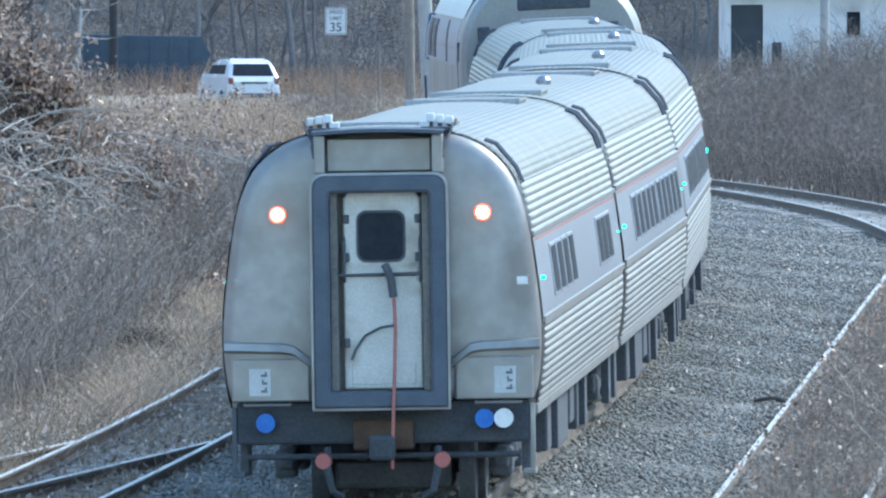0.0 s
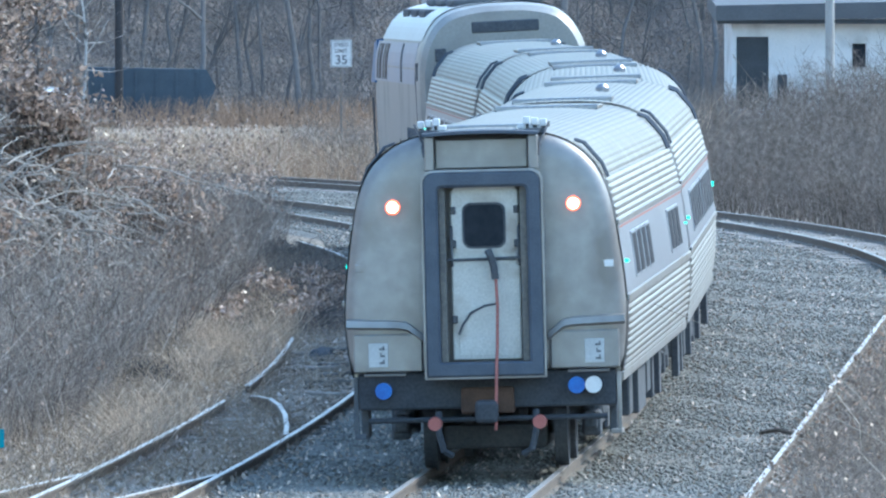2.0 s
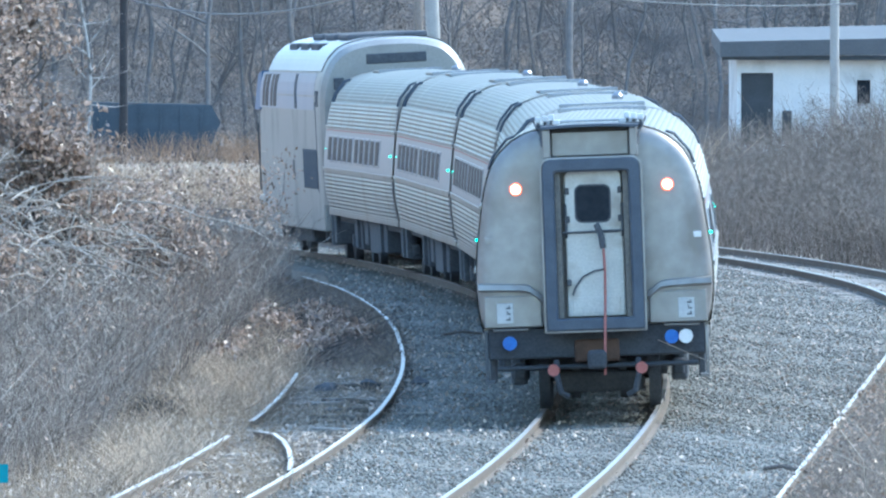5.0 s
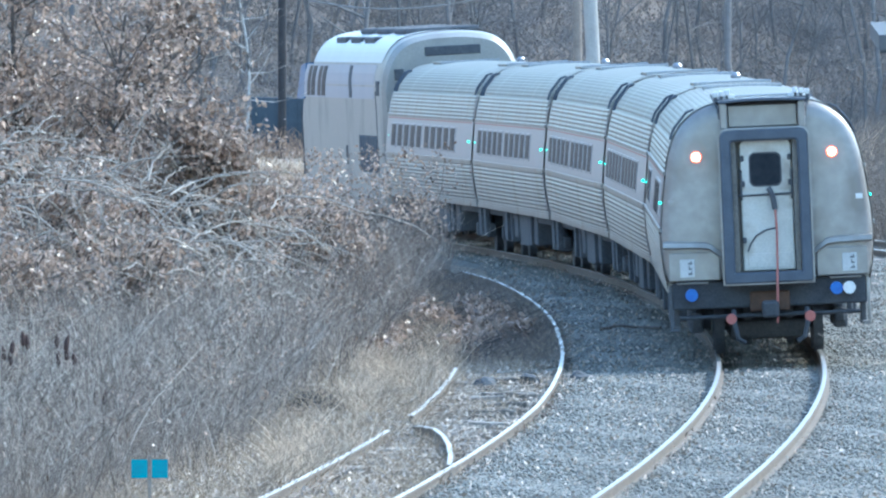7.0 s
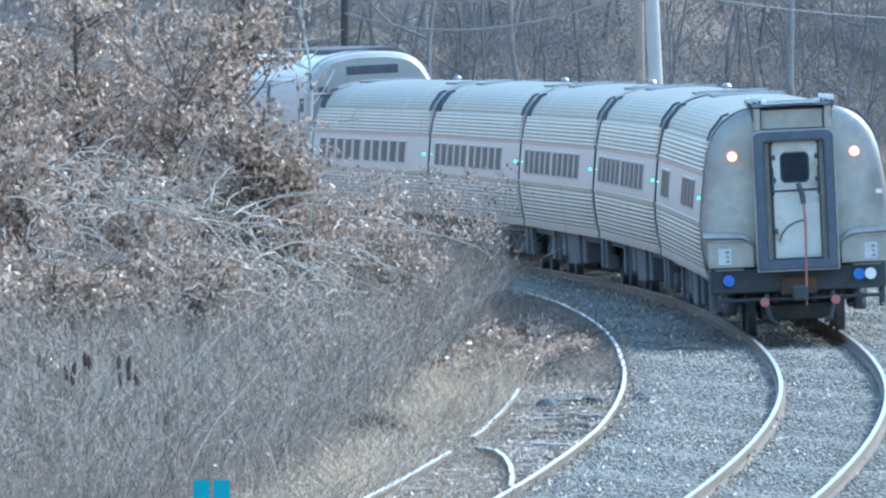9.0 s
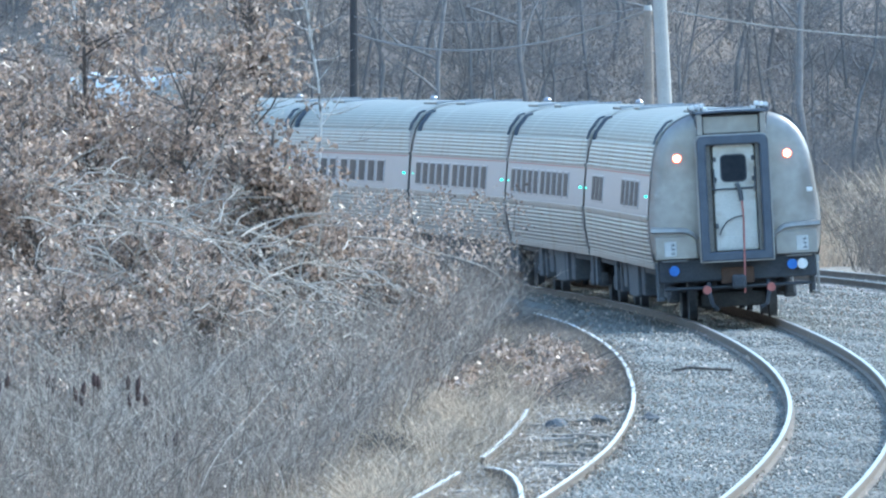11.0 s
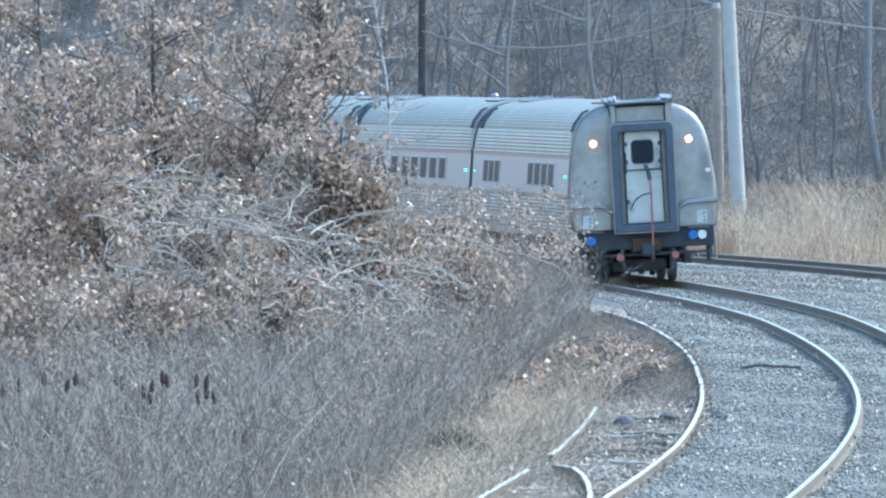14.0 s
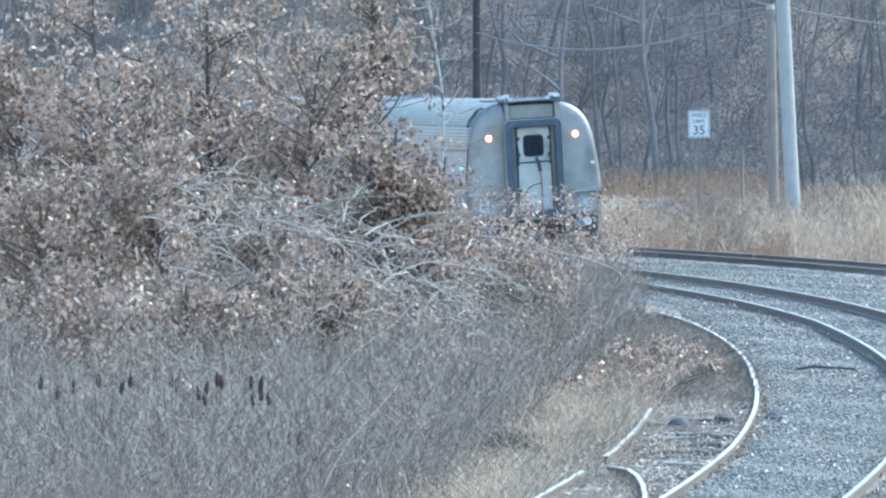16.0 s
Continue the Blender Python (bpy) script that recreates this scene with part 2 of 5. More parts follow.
def loft(bm, rings, closed=True, caps=True):
    """Skin a list of rings of equal length."""
    vs = [[bm.verts.new(p) for p in ring] for ring in rings]
    n = len(rings[0])
    for a, b in zip(vs, vs[1:]):
        for i in range(n if closed else n - 1):
            j = (i + 1) % n
            bm.faces.new((a[i], a[j], b[j], b[i]))
    if caps and closed:
        bm.faces.new(vs[0])
        bm.faces.new(list(reversed(vs[-1])))
    bmesh.ops.recalc_face_normals(bm, faces=bm.faces)
    return bm


def sweep(bm, pts, r, seg=6):
    rings = []
    for i, p in enumerate(pts):
        p = Vector(p)
        d = (Vector(pts[min(i + 1, len(pts) - 1)]) - Vector(pts[max(i - 1, 0)])).normalized()
        s = d.cross(Vector((0.3, 0.9, 0.2))).normalized()
        u = s.cross(d)
        rings.append([p + r * (math.cos(a) * s + math.sin(a) * u) for a in (2 * math.pi * k / seg for k in range(seg))])
    return loft(bm, rings)


rng = np.random.default_rng(7)


def strands(paths, radii, sides=3):
    """Thin tapered stems: paths (n, k, 3), radii (n, k). Returns verts, quads."""
    n, k, _ = paths.shape
    ang = np.arange(sides) * 2 * np.pi / sides
    d = paths[:, -1] - paths[:, 0]
    d /= np.linalg.norm(d, axis=1, keepdims=True) + 1e-9
    a = np.cross(d, np.array([0.31, 0.87, 0.12]))
    a /= np.linalg.norm(a, axis=1, keepdims=True) + 1e-9
    b = np.cross(d, a)
    ring = a[:, None, :] * np.cos(ang)[None, :, None] + b[:, None, :] * np.sin(ang)[None, :, None]
    v = paths[:, :, None, :] + radii[:, :, None, None] * ring[:, None, :, :]
    base = (np.arange(n) * k * sides)[:, None, None] + (np.arange(k - 1) * sides)[None, :, None]
    i = np.arange(sides)[None, None, :]
    j = (i + 1) % sides
    f = np.stack([base + i, base + j, base + sides + j, base + sides + i], axis=-1).reshape(-1, 4)
    return v.reshape(-1, 3), f


def leaf_quads(centres, size, droop=0.5):
    """Small folded leaves, two triangles each side of a bent rib."""
    n = len(centres)
    d = rng.normal(size=(n, 3))
    d[:, 2] -= droop
    d /= np.linalg.norm(d, axis=1, keepdims=True)
    s = np.cross(d, rng.normal(size=(n, 3)))
    s /= np.linalg.norm(s, axis=1, keepdims=True)
    up = np.cross(s, d)
    L = (size * rng.uniform(0.6, 1.35, n))[:, None]
    w = L * rng.uniform(0.20, 0.33, n)[:, None]
    c = centres
    v = np.stack([c, c + d * L * 0.5 + s * w + up * w * 0.5, c + d * L, c + d * L * 0.5 - s * w + up * w * 0.5], axis=1)
    base = (np.arange(n) * 4)[:, None]
    f = np.concatenate([base + np.array([[0, 1, 2]]), base + np.array([[0, 2, 3]])], axis=0)
    return v.reshape(-1, 3), f


def stuff(name, vf, material, label, category, parent=None):
    ob = new(name, np_mesh(name, *vf, material))
    return tagged(ob, label, category, kind="stuff")


# ---- the lie of the land ----
def ground_z(y):
    return -0.45 * (np.maximum(np.asarray(y, float) - 345, 0) / 103) ** 1.15


MAIN = (-0.4597, 0.3257, 0.4885, -3.7286, 0.6496, 7.8803)
MAIN_END = 432.0
END_X = float(np.polyval(MAIN, MAIN_END / 100 - 3))
END_SLOPE = float(np.polyval(np.polyder(MAIN), MAIN_END / 100 - 3)) / 100


def main_x(y):
    y = np.asarray(y, float)
    w = np.maximum(y - MAIN_END, 0)
    return np.where(w > 0, END_X + END_SLOPE * w - 0.00045 * w * w, np.polyval(MAIN, np.minimum(y, MAIN_END) / 100 - 3))


def siding_x(y):
    """Centre of the disused siding."""
    y = np.asarray(y, float)
    return np.polyval((-0.8163, -4.3441, 0.4674, 4.155), (y / 1.0303 - 300) / 100) + np.interp(y, [215, 255, 300], [0.25, 0.24, 0.0])


def back_x(y):
    return np.polyval((-5.259, -7.819, 11.832), (np.asarray(y, float) / 1.0303 - 400) / 100)


def right_x(y):
    return 7.40 + 0.0598 * (np.asarray(y, float) / 1.0303 - 191.2)


def cant(y):
    """Lean of the main track towards the inside of the curve, radians."""
    return np.radians(np.interp(y, [185, 260, 370, 900], [0.7, 2.1, 3.1, 3.1]))


def crest(y):
    """A slight hump in the main line's profile."""
    return np.interp(y, [225, 255, 305, 345, 390], [0, 0.035, 0.035, 0.02, 0])


RAIL_TOP_Z = 0.17
# ---- ground ----
def hill_z(x, y):
    """The wooded slope behind the road, and unseen rises added at both sides."""
    y0 = 690 + 4 * np.sin(x * 0.11) + 2 * np.sin(x * 0.31 + 1)
    # rises out of view, added to darken what the coach sides reflect
    sides = 0.5 * np.maximum(-x - 30, 0) + 0.45 * np.maximum(x - 48, 0)
    return 0.45 * np.maximum(y - y0, 0) + np.where(y > 120, sides, 0)


def sheet():
    ys = np.concatenate([np.array([-3000, -800, -200, 0, 60, 120]), np.arange(150, 480, 3.0), np.arange(480, 780, 4.0), np.array([800, 900, 1100, 1500, 2500, 4500])])
    xs = np.concatenate([np.array([-4000, -1000, -300, -120, -90, -60]), np.arange(-40, 60, 1.5), np.array([80, 110, 140, 300, 1000, 4000])])
    X, Y = np.meshgrid(xs, ys)
    Z = ground_z(np.minimum(Y, 620))
    Z = Z + np.minimum(hill_z(X, Y), 45)
    bumps = 0.10 * np.sin(X * 1.3 + 0.4 * np.sin(Y * 0.3)) * np.sin(Y * 0.21 + X * 0.2)
    clear = np.minimum.reduce([np.abs(X - main_x(Y)), np.abs(X - right_x(Y)), np.abs(X - siding_x(Y)), np.abs(X - back_x(Y))])
    Z = Z - 0.12 + np.where((np.abs(X) < 45) & (Y > 150) & (Y < 700), bumps * np.clip((clear - 1.5) / 3, 0, 1), 0)
    v = np.stack([X, Y, Z], -1).reshape(-1, 3)
    a = np.arange(len(ys) - 1)[:, None] * len(xs) + np.arange(len(xs) - 1)[None, :]
    f = np.stack([a, a + 1, a + 1 + len(xs), a + len(xs)], -1).reshape(-1, 4)
    ob = new("ground", np_mesh("ground", v, f, EARTH))
    ob.data.shade_smooth()
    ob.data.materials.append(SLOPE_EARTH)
    # slope colour: the wooded slope and the unseen side rises
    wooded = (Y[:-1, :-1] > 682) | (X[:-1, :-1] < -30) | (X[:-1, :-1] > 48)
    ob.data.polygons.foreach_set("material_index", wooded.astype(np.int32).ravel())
    tagged(ob, "brown earth strewn with dead leaves and dry weeds", "ground", kind="structure")


sheet()


def bed_left(y):
    y = np.asarray(y, float)
    return np.where(y < 335, np.minimum(siding_x(y) + 0.55, main_x(y) - 1.7), np.minimum(4.55, main_x(y) - 1.7))


def bed_right(y):
    y = np.asarray(y, float)
    return np.where(y < 300, right_x(y) + 0.4, np.maximum(back_x(np.maximum(y, 300)) + 1.7, main_x(y) + 2.5))


def ballast_bed():
    ys = np.arange(150, 520, 2.0)
    cols = 26
    v = []
    for y in ys:
        l, r = float(bed_left(y)), float(bed_right(y))
        xs = np.linspace(l, r, cols)
        z = ground_z(y) + 0.02 + 0.015 * np.sin(xs * 2.1 + y * 0.4)
        sup = np.clip(1 - np.abs(xs - (main_x(y) + 0.75)) / 1.6, 0, 1) * np.sin(cant(y)) * 1.5
        z = z + sup * 0.9
        z[0] -= 0.2
        z[-1] -= 0.2
        v.append(np.stack([xs, np.full(cols, y), z], -1))
    v = np.array(v).reshape(-1, 3)
    a = np.arange(len(ys) - 1)[:, None] * cols + np.arange(cols - 1)[None, :]
    f = np.stack([a, a + 1, a + 1 + cols, a + cols], -1).reshape(-1, 4)
    ob = new("ballast_bed", np_mesh("ballast_bed", v, f, BALLAST))
    ob.data.shade_smooth()
    tagged(ob, "grey crushed stone ballast between the tracks", "ballast", kind="structure")
    # loose stones over it
    n = 130000
    y = 188 + (rng.random(n) ** 1.2) * 275
    l, r = bed_left(y), bed_right(y)
    x = l + (r - l) * rng.random(n)
    sup = np.clip(1 - np.abs(x - (main_x(y) + 0.75)) / 1.6, 0, 1) * np.sin(cant(y)) * 1.35
    c = np.stack([x, y, ground_z(y) + 0.03 + sup], -1)
    s = rng.uniform(0.012, 0.034, n) * np.where(rng.random(n) < 0.04, 1.6, 1)
    o = np.array([[1, 0, 0], [0, 1, 0], [-1, 0, 0], [0, -1, 0], [0, 0, 0.8], [0, 0, -0.5]], float)
    ang = rng.random(n) * 6.28
    R = np.zeros((n, 3, 3))
    R[:, 0, 0], R[:, 0, 1], R[:, 1, 0], R[:, 1, 1], R[:, 2, 2] = np.cos(ang), -np.sin(ang), np.sin(ang), np.cos(ang), 1
    P = o[None] * (1 + rng.uniform(-0.35, 0.35, (n, 6, 3)))
    P = np.einsum("nij,nkj->nki", R, P) * s[:, None, None] + c[:, None, :]
    tri = np.array([[0, 1, 4], [1, 2, 4], [2, 3, 4], [3, 0, 4], [1, 0, 5], [2, 1, 5], [3, 2, 5], [0, 3, 5]])
    f = ((np.arange(n) * 6)[:, None, None] + tri[None]).reshape(-1, 3)
    stuff("ballast_stones", (P.reshape(-1, 3), f), STONE, "loose angular grey stones lying on the track bed", "stones")


ballast_bed()


# ---- tracks ----
def rail_line(name, pts, parent, top, side, width=0.072, height=0.16):
    """One rail along points (x, y, z of its head): a foot, a web and a rounded head, with a bright running band on top."""
    prof = [(-0.07, -height), (0.07, -height), (0.07, -height + 0.02), (0.012, -height + 0.035), (0.012, -0.045), (width / 2, -0.035),
            (width / 2, -0.008), (width / 2 - 0.01, -0.001), (-width / 2 + 0.01, -0.001), (-width / 2, -0.008), (-width / 2, -0.035), (-0.012, -0.045),
            (-0.012, -height + 0.035), (-0.07, -height + 0.02)]
    rings, tops = [], []
    for i, p in enumerate(pts):
        a, b = Vector(pts[max(i - 1, 0)]), Vector(pts[min(i + 1, len(pts) - 1)])
        d = (b - a).normalized()
        s = Vector((d.y, -d.x, 0)).normalized()
        rings.append([Vector(p) + s * u + Vector((0, 0, w)) for u, w in prof])
        hw = width / 2 - 0.008
        tops.append([Vector(p) + s * u + Vector((0, 0, w)) for u, w in ((-hw, -0.006), (hw, -0.006), (hw, 0.004), (-hw, 0.004))])
    r = part(name, loft(bmesh.new(), rings), side, parent)
    part("running_surface", loft(bmesh.new(), tops), top, r, "rail head rubbed bright by wheels, coloured pale for sun glint on old rails")
    return r


def sleeper_mesh():
    bm = box(bmesh.new(), -1.25, 1.25, -0.115, 0.115, -0.16, 0.0, 0.015)
    for v in bm.verts:
        v.co += Vector((0.01 * noise.noise(v.co * 3), 0.008 * noise.noise(v.co * 5), 0.008 * noise.noise(v.co * 7)))
    return bm


def track(name, fx, y0, y1, label, top, side, lean=None, sleepers=(), head=RAIL_TOP_Z, left=None):
    t = thing(name, label, "railway track", kind="structure")
    ys = np.arange(y0, y1, 2.5)
    x = fx(ys)
    slope = np.gradient(x, ys)
    for k in (-1, 1):
        rise = (np.sin(lean(ys)) * 1.505 if k > 0 else 0 * ys) + crest(ys) if lean else 0 * ys
        off = 0.7525 * k
        nx = 1 / np.sqrt(1 + slope ** 2)
        pts = [(float(a + off * c), float(b - off * c * s), float(ground_z(b) + head + h)) for a, b, c, s, h in zip(x, ys, nx, slope, rise)]
        for ya, yb in (left if left and k < 0 else ((y0, y1),)):
            rail_line("rail", [q for q in pts if ya - 1.3 <= q[1] <= yb + 1.3], t, top, side)
    if len(sleepers):
        first = None
        for y in sleepers:
            sl = float((fx(y + 1) - fx(y - 1)) / 2)
            c = float(lean(y)) if lean else 0
            m = pose(float(fx(y)), float(y), float(ground_z(y)) + head - 0.15 + 0.75 * math.sin(c), 0, -math.degrees(c) + random.uniform(-1, 1), -math.degrees(math.atan(sl)) + random.uniform(-2, 2))
            if first is None:
                first = part("sleeper", sleeper_mesh(), TIE, t)
                first.matrix_basis = m
            else:
                again("sleeper", first, t, m)
    return t


track("main_track", main_x, 150, 620, "curved main line with bright rusty-sided rails in ballast", RAIL_TOP, RAIL_SIDE, cant)
track("siding_track", siding_x, 150, 362, "disused siding with pale rails sunk in weeds", RAIL_OLD, RAIL_SIDE, None, [y for y in np.arange(246, 277, 0.66) if random.random() < 0.55], 0.15, ((150, 243), (250, 278)))
track("back_track", back_x, 330, 545, "rusty branch track crossing behind the main line", RAIL_TOP, RAIL_SIDE, None, np.arange(340, 480, 0.62), 0.2)
track("right_track", right_x, 150, 330, "rusty side track half hidden by brush", RAIL_OLD, RAIL_SIDE, None, (), 0.15)
track("spur_track", lambda y: -0.83 + 0.135 * (np.asarray(y, float) / 1.0303 - 193.5) - 0.06, 164, 213.5, "rusted spur rails leaving the siding", RAIL_OLD, RAIL_SIDE, None, np.arange(192, 212, 0.7), 0.14)


# ---- coaches ----
HALF = [(0.0, 3.88), (0.35, 3.872), (0.70, 3.83), (0.98, 3.73), (1.20, 3.56), (1.34, 3.36), (1.43, 3.12), (1.49, 2.84), (1.545, 2.45),
        (1.585, 2.10), (1.60, 1.85), (1.595, 1.60), (1.56, 1.30), (1.52, 1.10), (1.50, 1.02)]
LEN = 25.3


def rounded_section(half, n=4):
    """A smooth curve through the corners of a half section."""
    p = np.array([(-half[1][0], half[1][1])] + list(half) + [half[-1]])
    out = []
    for a, b, c, d in zip(p, p[1:], p[2:], p[3:]):
        for i in range(n):
            t = i / n
            q = 0.5 * (2 * b + (c - a) * t + (2 * a - 5 * b + 4 * c - d) * t * t + (3 * b - a - 3 * c + d) * t ** 3)
            out.append((float(q[0]), float(q[1])))
    return [(0.0, float(half[0][1]))] + out[1:] + [tuple(half[-1])]


HALF = rounded_section(HALF)
ROOF_ARC = [q for q in HALF if q[1] > 3.1]


def along(half, step):
    """Points along a half section at even steps, top to bottom."""
    p = np.array(half)
    d = np.concatenate([[0], np.cumsum(np.hypot(*np.diff(p, axis=0).T))])
    s = np.arange(0, d[-1], step)
    return np.stack([np.interp(s, d, p[:, 0]), np.interp(s, d, p[:, 1])], -1), d[-1]


def strip(za, zb, flute, y0, y1, sign, out=0.0):
    """The skin of one side between two heights, fluted lengthwise."""
    pts, _ = along(HALF, 0.012)
    pts = pts[(pts[:, 1] <= za + 1e-6) & (pts[:, 1] >= zb - 1e-6)]
    tang = np.gradient(pts, axis=0)
    nrm = np.stack([-tang[:, 1], tang[:, 0]], -1)
    nrm /= np.linalg.norm(nrm, axis=1, keepdims=True)
    s = np.arange(len(pts)) * 0.012
    h = out + (flute * np.abs(np.sin(np.pi * s / 0.078)) if flute else 0)
    pts = pts + nrm * np.broadcast_to(h, len(pts))[:, None] if not flute else pts + nrm * h[:, None]
    if sign < 0:
        pts = pts * np.array([-1, 1])
    bm = bmesh.new()
    loft(bm, [[(x, y, z) for x, z in pts] for y in (y0, y1)], closed=False)
    return bm


SECTION = Matrix.Diagonal((0.97, 1.0, 0.97, 1.0))


def to_section(c):
    """Bring a coach's cross-section to its true size."""
    for o in c.children_recursive:
        if o.name.startswith("window") and not o.name.startswith("window_band"):
            o.location.x, o.location.z = o.location.x * 0.97, o.location.z * 0.97
        elif not o.name.startswith("pane"):
            o.data.transform(SECTION)


def coach(windows, label, rear):
    c = thing("coach", label, "railway coach", "coaches of the train")
    h = LEN / 2
    # core shell a little inside the skin
    pts, _ = along(HALF, 0.12)
    core = [(x * 0.985, z - 0.02) for x, z in pts]
    ring = core + [(-x, z) for x, z in reversed(core[1:])]
    part("body", loft(bmesh.new(), [[(x, y, z) for x, z in ring] for y in (-h + 0.02, h - 0.02)]), STEEL, c)
    for s in (-1, 1):
        part("roof_skin", strip(3.90, 3.30, 0.009, -h, h, s, 0.0), STEEL_ROOF, c)
        part("upper_fluting", strip(3.30, 2.80, 0.014, -h + 0.25, h - 0.25, s), STEEL, c)
        part("window_band", strip(2.80, 1.95, 0, -h, h, s, 0.006), BAND, c)
        part("red_stripe", strip(2.755, 2.715, 0, -h + 0.3, h - 0.3, s, 0.012), STRIPE_RED, c, "thin faded red stripe")
        part("lower_fluting", strip(1.95, 1.10, 0.014, -h + 0.25, h - 0.25, s), STEEL, c)
        bm = bmesh.new()
        for z, w in ((2.80, 0.03), (1.95, 0.035), (1.06, 0.05)):
            x = float(np.interp(-z, [-q[1] for q in HALF], [q[0] for q in HALF]))
            box(bm, s * (x - 0.02), s * (x + 0.028), -h, h, z - w, z + w, 0.008)
        part("trim_rail", bm, STEEL, c)
        for y in (-h + 0.12, h - 0.12):
            pts2, _ = along(HALF, 0.1)
            bm = bmesh.new()
            loft(bm, [[(s * (x + o), yy, z + o * 0.4) for x, z in pts2 for o in (0.0,)] for yy, o in ((y - 0.14, 0.0), (y - 0.14, 0.035), (y + 0.14, 0.035), (y + 0.14, 0.0))], closed=False)
            part("end_band", bm, BAND, c)
        for gy in windows:
            x = float(np.interp(-2.36, [-q[1] for q in HALF], [q[0] for q in HALF]))
            w = part("window", box(bmesh.new(), -0.012, 0.012, -0.74, 0.74, -0.26, 0.26, 0.01), BAND, c)
            w.matrix_basis = pose(s * (x + 0.008), gy, 2.37, 0, -s * 7, 0)
            part("pane", box(bmesh.new(), -0.018, 0.018, -0.60, 0.60, -0.225, 0.225, 0.004), GLASS, w, "dark tinted window pane")
        for y in (-h + 0.75, h - 0.75):
            e = 0.09 if y < 0 else 0.035
            part("indicator_lamp", box(bmesh.new(), s * 1.55, s * 1.60, y - e, y + e, 2.352 - e * 0.2, 2.352 + e * 0.2, 0.006), GREEN_LAMP, c, "lit green indicator lamp")
        # roof grab irons
        for y in (-h + 0.7, h - 1.2, h - 0.7):
            for k in (-0.16, 0.16):
                bm = bmesh.new()
                sweep(bm, [(s * 1.02, y + k, 3.74), (s * 1.13, y + k, 3.70), (s * 1.33, y + k, 3.46), (s * 1.39, y + k, 3.30)], 0.018, 5)
                part("grab_iron", bm, RUBBER, c)
    for y in (-h + 3.0, h - 3.5):
        bm = box(bmesh.new(), -0.62, 0.62, y - 1.3, y + 1.3, 3.85, 3.90, 0.015)
        part("roof_hatch", bm, STEEL_ROOF, c)
        part("hatch_edge", box(bmesh.new(), -0.64, 0.64, y - 1.34, y - 1.30, 3.85, 3.915, 0.01), BAND, c)
    if not rear:
        for y in (-2.0,):
            bm = bmesh.new()
            loft(bm, [[(0.35 + r * math.cos(w), y + r * math.sin(w), z) for w in (2 * math.pi * i / 12 for i in range(12))] for r, z in ((0.09, 3.82), (0.09, 3.93), (0.06, 3.97), (0.02, 3.985))])
            part("roof_dome", bm, BAND, c)
    for y in (-h + 0.4, h - 0.4):
        bm = bmesh.new()
        loft(bm, [[(x * 1.012, yy, z * 1.004) for x, z in ROOF_ARC] + [(-x * 1.012, yy, z * 1.004) for x, z in reversed(ROOF_ARC[1:])] for yy in (y - 0.06, y + 0.06)], closed=False)
        part("roof_rib", bm, STEEL_ROOF, c)
    # underframe boxes and skirts
    for y0, y1, z0 in ((-5.6, -3.2, 0.42), (-2.6, 0.4, 0.36), (1.2, 2.4, 0.5), (3.4, 6.0, 0.38)):
        for s in (-1, 1):
            part("underfloor_box", box(bmesh.new(), s * 0.55, s * 1.38, y0, y1, z0, 1.02, 0.03), UNDER, c)
    # block added below the floor to shut out light under the coach
    part("underfloor_filler", box(bmesh.new(), -0.5, 0.5, -7.0, 7.0, 0.3, 0.95, 0.05), UNDER, c)
    part("floor_frame", box(bmesh.new(), -1.35, 1.35, -h + 0.2, h - 0.2, 0.86, 1.04, 0.02), UNDER, c)
    for s in (-1, 1):
        for y in (-h + 0.5, h - 0.5, -4.3, 4.1):
            bm = box(bmesh.new(), s * 1.36, s * 1.45, y - 0.3, y + 0.3, 0.42, 1.02, 0.015)
            part("step_panel", bm, UNDER, c)
    for y in (-9.05, 9.05):
        bogie(c, y)
    # end connections
    for y0, y1 in ((-h - 0.33, -h), (h, h + 0.33)):
        if rear and y0 < 0:
            continue
        bm = box(bmesh.new(), -0.75, 0.75, y0, y1, 0.95, 3.45, 0.08)
        part("gangway_bellows", bm, RUBBER_DARK, c)
    return c


def bogie(c, y):
    bm = bmesh.new()
    for s in (-1, 1):
        box(bm, s * 1.0, s * 1.16, y - 1.55, y + 1.55, 0.42, 0.62, 0.03)
        for k in (-1.3, 1.3):
            box(bm, s * 0.98, s * 1.20, y + k - 0.2, y + k + 0.2, 0.34, 0.62, 0.04)
        tube(bm, (s * 1.08, y - 0.35, 0.55), (s * 1.08, y - 0.35, 0.95), 0.13)
        tube(bm, (s * 1.08, y + 0.35, 0.55), (s * 1.08, y + 0.35, 0.95), 0.13)
    box(bm, -1.0, 1.0, y - 0.3, y + 0.3, 0.5, 0.85, 0.05)
    # low block added between the wheels to keep the underside dark
    box(bm, -0.6, 0.6, y - 1.7, y + 1.7, 0.22, 0.5, 0.06)
    for k in (-1.3, 1.3):
        tube(bm, (-0.7, y + k, 0.46), (0.7, y + k, 0.46), 0.09)
        for d in (-0.32, 0.32):
            tube(bm, (d - 0.05, y + k, 0.46), (d + 0.05, y + k, 0.46), 0.33, None, 20)
    b = part("bogie", bm, UNDER, c)
    for k in (-1.3, 1.3):
        for s in (-1, 1):
            bm = bmesh.new()
            tube(bm, (s * 0.69, y + k, 0.46), (s * 0.82, y + k, 0.46), 0.455, None, 28)
            tube(bm, (s * 0.67, y + k, 0.46), (s * 0.70, y + k, 0.46), 0.485, None, 28)
            part("wheel", bm, UNDER, b)


